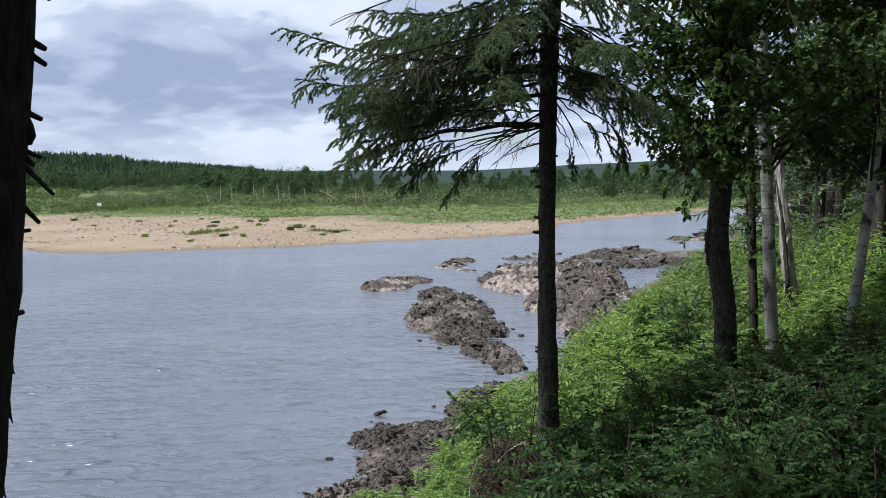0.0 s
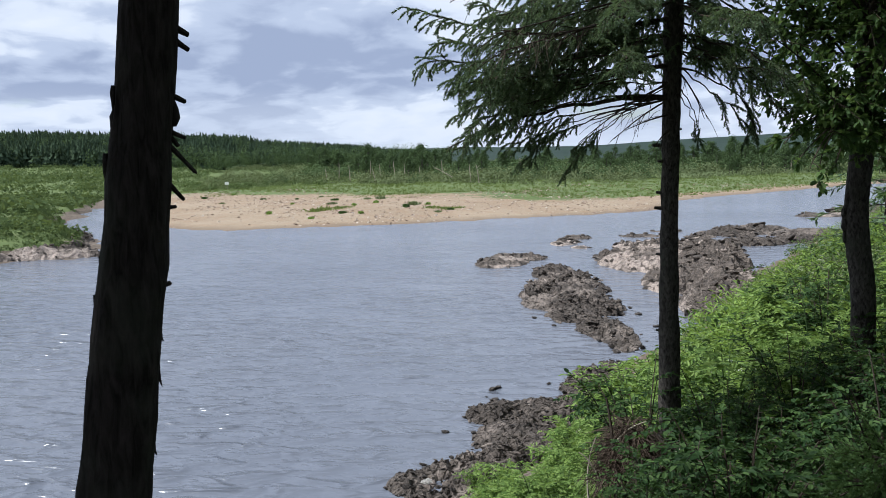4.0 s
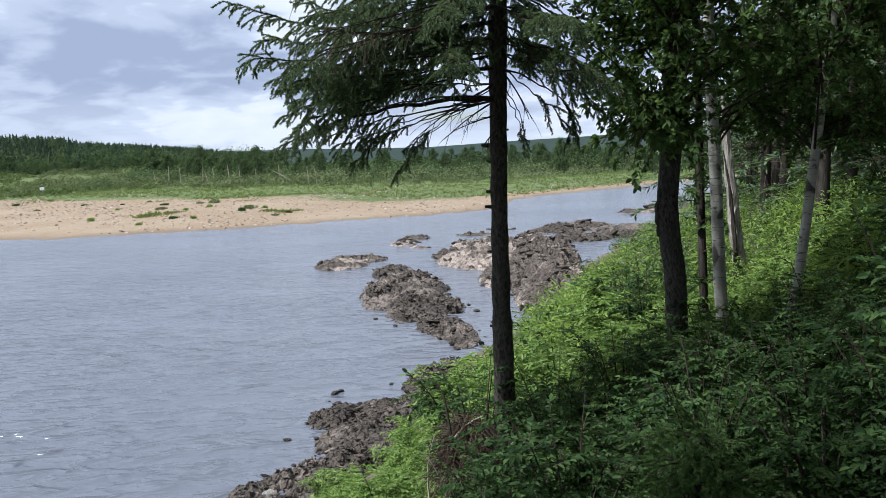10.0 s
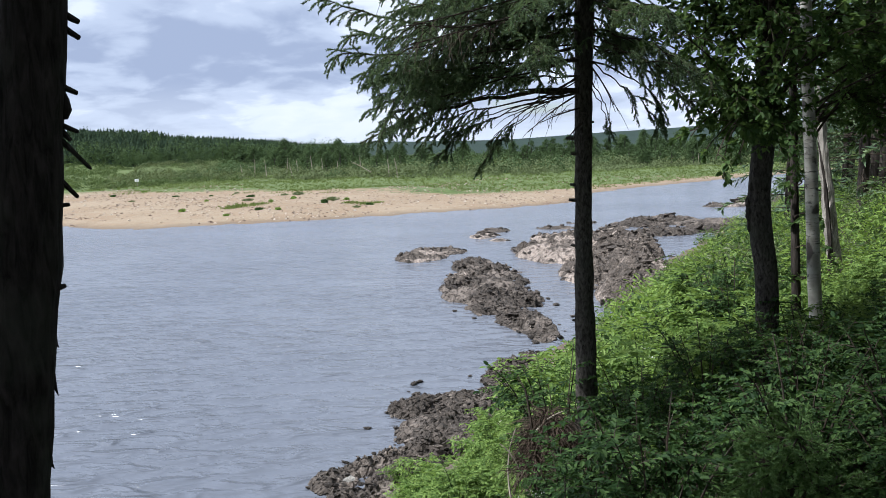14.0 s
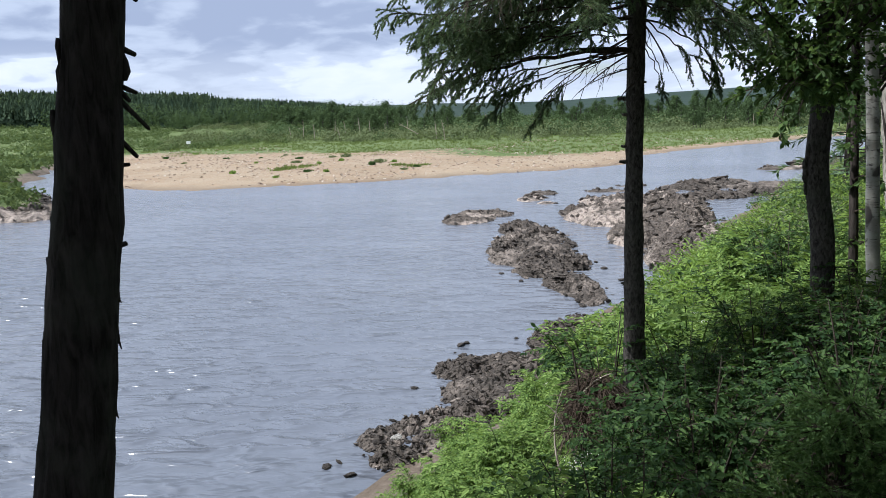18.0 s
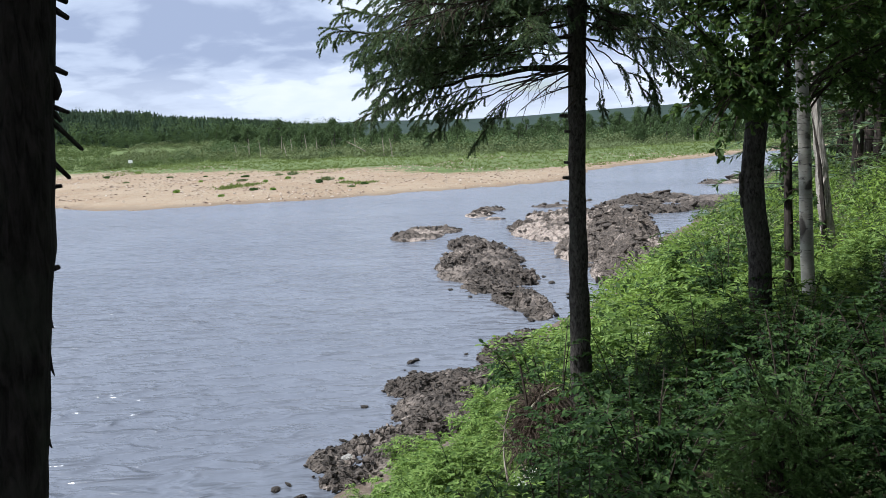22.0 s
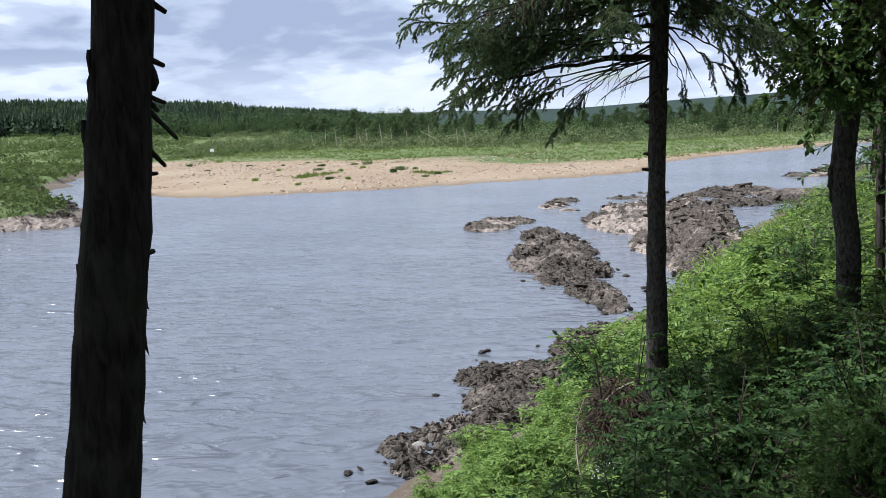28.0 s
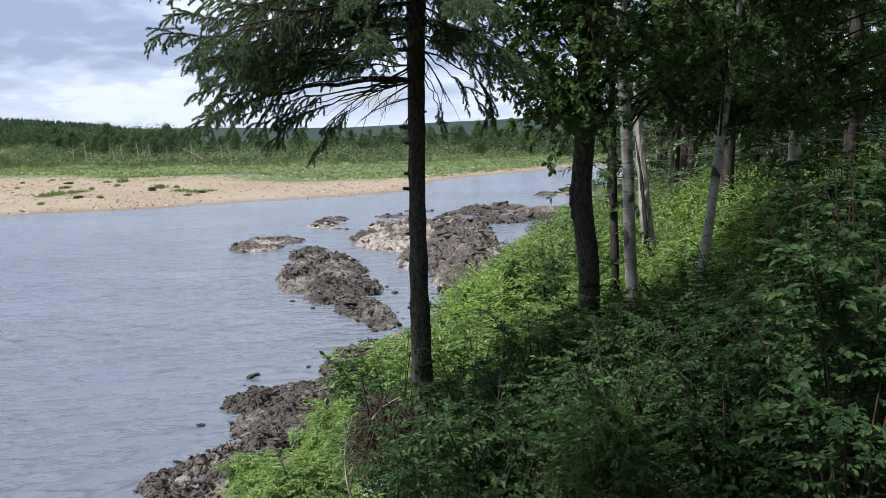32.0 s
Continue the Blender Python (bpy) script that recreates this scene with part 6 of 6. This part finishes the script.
def woods_far():
    """Spruce woods on the rise: far past counting."""
    r = np.random.default_rng(14)
    a = np.radians(r.uniform(9, 47, 13500))
    d = 300 + 330 * r.uniform(0, 1, 13500) ** 1.5
    edge = np.interp(np.degrees(a), [9, 14, 20, 47], [430, 400, 320, 300])
    k = d > edge
    a, d = a[k], d[k]
    x, y = -d * np.sin(a), d * np.cos(a)
    z, h = ground(x, y), r.uniform(2.6, 9.0, x.size) * np.interp(np.degrees(a), [9, 16, 24, 47], [0.8, 0.95, 1.0, 1.0])
    g, tiers, arms = Geo(), 6, 5
    for t in range(tiers):
        u = t / tiers
        low = z + h * (0.08 + 0.84 * u)
        rad = h * 0.23 * (1 - u) ** 0.8 + 0.12
        for b in range(arms):
            ang = b * 6.283 / arms + t * 0.7 + r.uniform(0, 6.28, x.size)
            rr = rad * r.uniform(0.6, 1.25, x.size)
            half = 0.55
            p0 = np.stack([x, y, low + h * 0.17], -1)
            p1 = np.stack([x + rr * np.cos(ang - half), y + rr * np.sin(ang - half), low - 0.02 * h + r.normal(0, 0.15, x.size)], -1)
            p2 = np.stack([x + rr * np.cos(ang + half), y + rr * np.sin(ang + half), low - 0.03 * h + r.normal(0, 0.15, x.size)], -1)
            g.add(np.stack([p0, p1, p2], 1).reshape(-1, 3), np.arange(x.size)[:, None] * 3 + [0, 1, 2])
    tagged(new("far_spruce_woods", g.mesh("far_spruce_woods", NEEDLE_FAR)), "dark spruce woods on a low rise", "forest", kind="stuff")


woods_far()


def woods_mixed():
    """Rounder broadleaf crowns among and before the spruces."""
    r = np.random.default_rng(15)
    a, d = np.radians(r.uniform(8, 47, 4200)), 290 + 330 * r.uniform(0, 1, 4200) ** 1.3
    x, y = -d * np.sin(a), d * np.cos(a)
    k = r.uniform(size=x.size) < np.interp(rough_ground(x, y, 0.012, 3, 41), [-0.3, 0.5], [0.04, 0.6])
    x, y = x[k], y[k]
    g = Geo()
    z, s = ground(x, y), r.uniform(1.3, 3.2, x.size)
    n = 64
    v = unit(r.normal(size=(x.size, n, 3)))
    at = np.stack([x, y, z + s * 1.6], -1)[:, None] + v * s[:, None, None] * (1, 1, 1.5) * r.uniform(0.5, 1.05, (x.size, n, 1))
    flakes(g, at.reshape(-1, 3), np.cross(v, r.normal(size=v.shape)).reshape(-1, 3), (v + (0, 0, 0.7)).reshape(-1, 3), np.repeat(s, n) * 0.22, 0.8)
    tagged(new("far_mixed_woods", g.mesh("far_mixed_woods", LEAF_FAR)), "lighter green broadleaf trees among far spruces", "forest", kind="stuff")


woods_mixed()


def far_tree(seed, height, width, label):
    """A broadleaf tree over the river."""
    r = np.random.default_rng(seed)
    ob = thing("far_tree", label, "tree", "trees over the river")
    w = Geo()
    tube(w, bend([(0, 0, -0.3), (0.1, 0, height * 0.4), (0, 0.1, height * 0.92)], 8), np.linspace(0.14, 0.03, 8), 6, 0.05)
    clumps = 34
    ct = r.uniform(0.22, 1, clumps)
    ca, cr = r.uniform(0, 6.283, clumps), width * r.uniform(0.3, 1, clumps) * np.sin(np.clip(ct * 0.8 + 0.2, 0, 0.97) * np.pi) ** 0.6
    c = np.stack([cr * np.cos(ca), cr * np.sin(ca), ct * height], -1)
    for k in range(0, clumps, 2):
        tube(w, bend([(0, 0, c[k, 2] * 0.6), c[k] * (0.5, 0.5, 0.85), c[k]], 5), np.linspace(0.05, 0.012, 5), 4)
    n = 1500
    k = r.integers(0, clumps, n)
    off = unit(r.normal(size=(n, 3))) * r.uniform(0.3, 1, (n, 1)) * (0.17 * height * 0.6 + 0.22)
    g = Geo()
    flakes(g, c[k] + off, np.cross(off, r.normal(size=(n, 3))), off + (0, 0, 0.3), 0.27 * r.uniform(0.6, 1.3, n), 0.75)
    part("trunk", w, BARK_GREY, ob)
    part("crown", g, LEAF_FAR, ob)
    return ob


def far_trees():
    kinds = [far_tree(201, 5.4, 2.5, "rounded green broadleaf tree over the river"), far_tree(202, 5.2, 1.7, "slim pale green birch over the river"), far_tree(203, 5.8, 2.2, "green broadleaf tree over the river"), far_tree(204, 4.0, 2.3, "low bushy green tree over the river")]
    r = np.random.default_rng(17)
    for k in range(230):
        az = r.uniform(-32, 20)
        d = r.uniform(205, 300) if k % 3 else r.uniform(175, 215)
        if az > 15 and d < 250:
            continue
        x, y = -d * math.sin(radians(az)), d * math.cos(radians(az))
        s = d / 215 * np.interp(az, [-32, -14, -6, 2, 8, 11, 16], [1.25, 1.1, 0.95, 0.85, 1.0, 1.15, 1.1]) * r.uniform(0.7, 1.05)
        plant(kinds[k % 4], x, y, s, r.uniform(0, 6.28))


far_trees()

# ---- small things ----
def bar_tuft(x, y, size, tall, material, label, seed):
    """A small clump of plants on the gravel."""
    r = np.random.default_rng(seed)
    n = 300
    lobes = r.normal(0, size * 0.13, (6, 2)) * (1, 1.7)
    wide = size * r.uniform(0.16, 0.26, 6)
    k = r.integers(0, 6, n)
    px, py = x + lobes[k, 0] + r.normal(size=n) * wide[k], y + lobes[k, 1] + r.normal(size=n) * wide[k] * 1.7
    p = np.stack([px, py, ground(px, py) - 0.02], -1)
    g = Geo()
    flakes(g, p, r.normal(size=(n, 3)) * 0.5 + (0, 0, 1), r.normal(size=(n, 3)), tall * 0.7 * r.uniform(0.3, 1.1, n), 0.6)
    tagged(new("gravel_plant", g.mesh("gravel_plant", material)), label, "plant", "plants on the gravel bar")


_tufts = [(20.55, -3.88, 0.7, 0.5), (24.8, -2.69, 0.6, 0.4), (12.72, -3.26, 0.7, 0.6), (13.0, -3.5, 0.9, 0.4), (10.9, -3.75, 0.6, 0.6), (10.35, -3.6, 0.9, 0.6), (14.6, -3.6, 0.6, 0.4), (15.4, -4.0, 0.7, 0.35), (16.2, -3.5, 0.7, 0.4), (18.9, -3.4, 0.6, 0.3), (18.6, -3.0, 0.5, 0.3), (16.9, -2.9, 0.5, 0.3), (17.7, -4.2, 0.9, 0.3), (15.9, -3.2, 0.8, 0.4), (13.6, -3.25, 0.8, 0.35), (22.9, -2.5, 0.9, 0.4), (20.9, -2.9, 0.7, 0.3), (8.6, -4.0, 0.5, 0.3), (9.3, -3.6, 0.7, 0.4), (7.7, -3.9, 0.8, 0.3), (23.7, -3.1, 0.5, 0.25), (14.1, -4.05, 0.6, 0.4)]
for _k, (_l, _u, _s, _h) in enumerate(_tufts):
    _d = (EYE - 0.45) / math.tan(radians(-_u))
    bar_tuft(-_d * math.sin(radians(_l)), _d * math.cos(radians(_l)), _s * (0.55 + 0.25 * (_k % 3)), _h, (LEAF_HERB, LEAF_SHRUB, LEAF_WILLOW)[_k % 3], "small green plant clump on pale gravel", 300 + _k)
for _k, (_l, _u, _s, _h) in enumerate(((16.6, -3.75, 2.6, 0.45), (15.6, -3.72, 2.2, 0.35), (17.2, -3.85, 1.8, 0.35), (9.0, -3.78, 2.2, 0.3), (8.0, -3.85, 2.0, 0.3), (7.2, -3.8, 1.5, 0.25))):
    _d = (EYE - 0.45) / math.tan(radians(-_u))
    bar_tuft(-_d * math.sin(radians(_l)), _d * math.cos(radians(_l)), _s, _h, GRASS, "green grass patch on the gravel bar", 400 + _k)


def gravel_stones():
    r = np.random.default_rng(19)
    x, y = r.uniform(-60, 45, 30000), r.uniform(60, 130, 30000)
    near, bar, left = shores(x, y)
    dens = np.interp(rough_ground(x, y, 0.07, 3, 21), [-0.4, 0.6], [0.1, 1.0])
    k = np.flatnonzero((bar > 0.1) & (bar < 28) & (left < -1) & (r.uniform(size=x.size) < dens))[:4200]
    x, y, s = x[k], y[k], r.uniform(0.05, 0.17, k.size) * r.uniform(0.4, 1.1, k.size)
    z = ground(x, y)
    corners = np.array([(-1, -0.8, -0.4), (1, -0.9, -0.4), (1.1, 0.8, -0.4), (-0.9, 1, -0.4), (-0.6, -0.5, 0.5), (0.6, -0.4, 0.6), (0.5, 0.5, 0.5), (-0.5, 0.6, 0.45)])
    v = corners[None] * r.uniform(0.7, 1.3, (k.size, 8, 3)) * s[:, None, None]
    t = r.uniform(0, 6.28, k.size)
    c, sn = np.cos(t)[:, None], np.sin(t)[:, None]
    v = np.stack([v[..., 0] * c - v[..., 1] * sn + x[:, None], v[..., 0] * sn + v[..., 1] * c + y[:, None], v[..., 2] + z[:, None]], -1)
    f = np.array([(4, 5, 6, 7), (0, 1, 5, 4), (1, 2, 6, 5), (2, 3, 7, 6), (3, 0, 4, 7)])
    g = Geo().add(v.reshape(-1, 3), (np.arange(k.size)[:, None, None] * 8 + f).reshape(-1, 4))
    tagged(new("gravel", g.mesh("gravel", PEBBLE)), "scattered rounded stones on the gravel bar", "gravel", kind="stuff")


gravel_stones()


def far_board():
    """A small white board on a post by the far shore."""
    d = 150.0
    x, y = -d * math.sin(radians(23.3)), d * math.cos(radians(23.3))
    z = float(ground(x, y))
    ob = thing("white_sign", "small white board on a low post by the far shore", "sign")
    g = Geo()
    tube(g, [(x, y, z - 0.2), (x, y, z + 0.5), (x, y, z + 1.0)], [0.05, 0.05, 0.05], 6)
    part("post", g, BARK_WEATHERED, ob)
    bm = bmesh.new()
    bmesh.ops.create_cube(bm, size=1, matrix=Matrix.Translation((x, y - 0.08, z + 1.15)) @ Matrix.Diagonal((0.75, 0.05, 0.5, 1)))
    bmesh.ops.bevel(bm, geom=bm.edges[:], offset=0.015, segments=1, affect="EDGES")
    me = bpy.data.meshes.new("board")
    bm.to_mesh(me)
    bm.free()
    me.materials.append(WHITE)
    part("board", me, WHITE, ob)


far_board()


def dead_snags():
    """Bleached dead stems and a fallen log among the far shrubs."""
    r = np.random.default_rng(23)
    spots = [(7.5, 135, 60), (6.2, 135, 4), (5.6, 134, 8), (14.8, 165, 3), (13.4, 170, -4), (11.6, 172, 5), (10.9, 170, 2), (15.6, 168, -3), (12.6, 175, 6), (9.9, 175, -5), (8.2, 178, 3), (2.6, 185, 5), (-8.0, 190, 2), (16.4, 168, 8), (-15.3, 185, 0), (13.0, 160, 12)]
    for az, d, lean in spots:
        x, y = -d * math.sin(radians(az)), d * math.cos(radians(az))
        z, l = float(ground(x, y)), r.uniform(2.6, 4.2)
        g = Geo()
        e = np.array((math.sin(radians(lean)) * -l, 0, math.cos(radians(lean)) * l))
        o = np.array((x, y, z + (0.9 if lean > 40 else -0.2)))
        tube(g, [o, o + e * 0.5 + (0.05, 0, 0), o + e], [0.11, 0.09, 0.03], 6, 0.1)
        for _ in range(3):
            s = o + e * r.uniform(0.4, 0.9)
            tube(g, [s, s + (r.normal(0, 0.4), 0, r.uniform(0.1, 0.5))], [0.03, 0.01], 4)
        ob = thing("dead_snag", "fallen bleached log among shrubs" if lean > 40 else "bleached dead tree stem among shrubs", "dead tree", "dead stems over the river")
        part("stem", g, TWIG_PALE, ob)


dead_snags()


def brush_heap():
    """Dry brown brush with bare sticks at the foot of the spruce."""
    ob = thing("brush_heap", "dry brown dead brush with bare sticks by the spruce", "dead brush")
    r = np.random.default_rng(25)
    c = np.array((0.55, 6.5, max(float(ground(0.55, 6.5)) - 0.05, 3.14)))
    g = Geo()
    for _ in range(2300):  # a dome of fine twigs, hanging down all round and crossing
        a, o = r.uniform(0, 6.283), 0.26 * math.sqrt(r.uniform(0, 1))
        top = c + (o * math.cos(a) * 0.95, o * math.sin(a), 0.66 * math.sqrt(max(1.05 - (o / 0.26) ** 2, 0)) * r.uniform(0.45, 1.0))
        a += r.normal(0, 0.9)
        out, l = np.array((math.cos(a), math.sin(a), 0)), r.uniform(0.08, 0.3)
        e = top + out * l * r.uniform(0.2, 0.9) + (r.normal(0, 0.05), r.normal(0, 0.05), -l * r.uniform(-0.3, 1.0))
        tube(g, bend([top, top * 0.5 + e * 0.5 + out * 0.03 + (0, 0, 0.05), e], 4), [0.0038, 0.0034, 0.0026, 0.0012], 3)
    part("brush", g, BRUSH, ob)
    sticks = [((-0.12, -0.1, -0.2), (-0.12, -0.1, 0.45), (-0.2, -0.05, 0.85), 0.022), ((-0.15, -0.15, -0.2), (-0.25, -0.1, 0.3), (-0.42, -0.1, 0.4), 0.012), ((-0.1, -0.2, -0.2), (-0.02, -0.1, 0.35), (0.05, 0, 0.55), 0.012), ((-0.3, -0.2, -0.2), (-0.42, -0.1, 0.2), (-0.28, 0.0, 0.5), 0.011), ((-0.05, -0.2, -0.15), (0.1, -0.15, 0.3), (0.45, -0.1, 0.5), 0.010), ((-0.12, -0.1, 0.5), (-0.05, -0.1, 0.62), (0.12, -0.05, 0.66), 0.010)]
    for p, q, s, rad in sticks:
        g = Geo()
        tube(g, bend([c + p, c + q, c + s], 9), np.linspace(rad, rad * 0.35, 9), 6, 0.06)
        part("stick", g, TWIG_PALE if rad < 0.0125 else TWIG, ob)


brush_heap()


def loose_sticks():
    for k, (a, m, b) in enumerate((((1.05, 6.6), 0.35, (0.85, 7.3)), ((2.1, 5.4), 0.6, (2.9, 5.2)), ((3.0, 4.6), 0.9, (3.25, 3.9)), ((-0.75, 11.6), 0.35, (-0.3, 11.4)), ((1.9, 6.9), 0.5, (2.6, 7.0)))):
        p, q = np.array((*a, float(ground(*a)))), np.array((*b, float(ground(*b)) + m))
        g = Geo()
        tube(g, bend([p, p * 0.5 + q * 0.5 + (0, 0, 0.12), q], 8), np.linspace(0.012, 0.004, 8), 5, 0.06)
        tagged(new("dead_stick", g.mesh("dead_stick", TWIG_PALE)), "bare dead stick among the leaves", "stick", "dead sticks")


loose_sticks()


def flower(x, y, tall, seed):
    """A wild plant with a head of small white flowers."""
    r = np.random.default_rng(seed)
    z = float(ground(x, y))
    ob = thing("wild_flower", "wild plant with a cluster of small white flowers", "flower", "white flowers")
    s, p, l = Geo(), Geo(), Geo()
    for k in range(3):
        top = np.array((x + r.normal(0, 0.06), y + r.normal(0, 0.06), z + tall * r.uniform(0.85, 1.05)))
        line = bend([(x, y, z - 0.05), (x, y, z + tall * 0.6), top], 7)
        tube(s, line, np.linspace(0.004, 0.002, 7), 4)
        n = 26
        c = top + r.normal(size=(n, 3)) * (0.035, 0.035, 0.03)
        leaves(p, c, r.normal(size=(n, 3)), r.normal(size=(n, 3)) + (0, 0, 1), r.uniform(0.009, 0.016, n), 0.9)
        q = line[r.integers(1, 6, 14)]
        leaves(l, q, r.normal(size=(14, 3)) * (1, 1, 0.3), r.normal(size=(14, 3)) * 0.3 + (0, 0, 1), r.uniform(0.05, 0.09, 14), 0.35)
    part("stem", s, LEAF_HERB, ob)
    part("blossom", p, PETAL, ob, "white blossom head")
    part("foliage", l, LEAF_HERB, ob)


for _k, (_x, _y, _t) in enumerate(((0.35, 5.8, 0.5), (0.47, 5.75, 0.45), (2.0, 9.6, 0.9), (2.15, 9.9, 0.9), (1.7, 9.3, 0.85), (1.37, 4.4, 0.5), (1.48, 4.55, 0.45), (0.35, 12.4, 0.6), (0.2, 13.0, 0.6), (3.0, 13.0, 0.9), (1.2, 8.6, 0.7), (2.5, 8.4, 0.7))):
    flower(_x, _y, _t, 500 + _k)


def sapling():
    """A little spruce in the undergrowth."""
    ob = thing("spruce_sapling", "small young spruce among leafy shrubs", "tree")
    x, y = 1.42, 3.65
    c = np.array((x, y, float(ground(x, y)) - 0.3))
    g = Geo()
    tube(g, [c - (0, 0, 0.1), c + (0, 0, 0.6), c + (0.01, 0, 1.05)], [0.014, 0.009, 0.003], 6)
    part("stem", g, TWIG, ob)
    for k in range(16):
        z = 0.25 + 0.05 * k
        a = k * 2.4
        d = np.array((math.cos(a), math.sin(a), 0.25)) * (0.58 * (1.15 - z))
        w, n = Geo(), Geo()
        bough(w, n, [c + (0, 0, z), c + (0, 0, z) + d * 0.5, c + (0, 0, z + 0.02) + d], 0.005, 0.05, 0.42, 0.03, 0.1)
        b = part("branch", w, TWIG, ob)
        part("needle_spray", n, NEEDLE_YOUNG, b)


sapling()
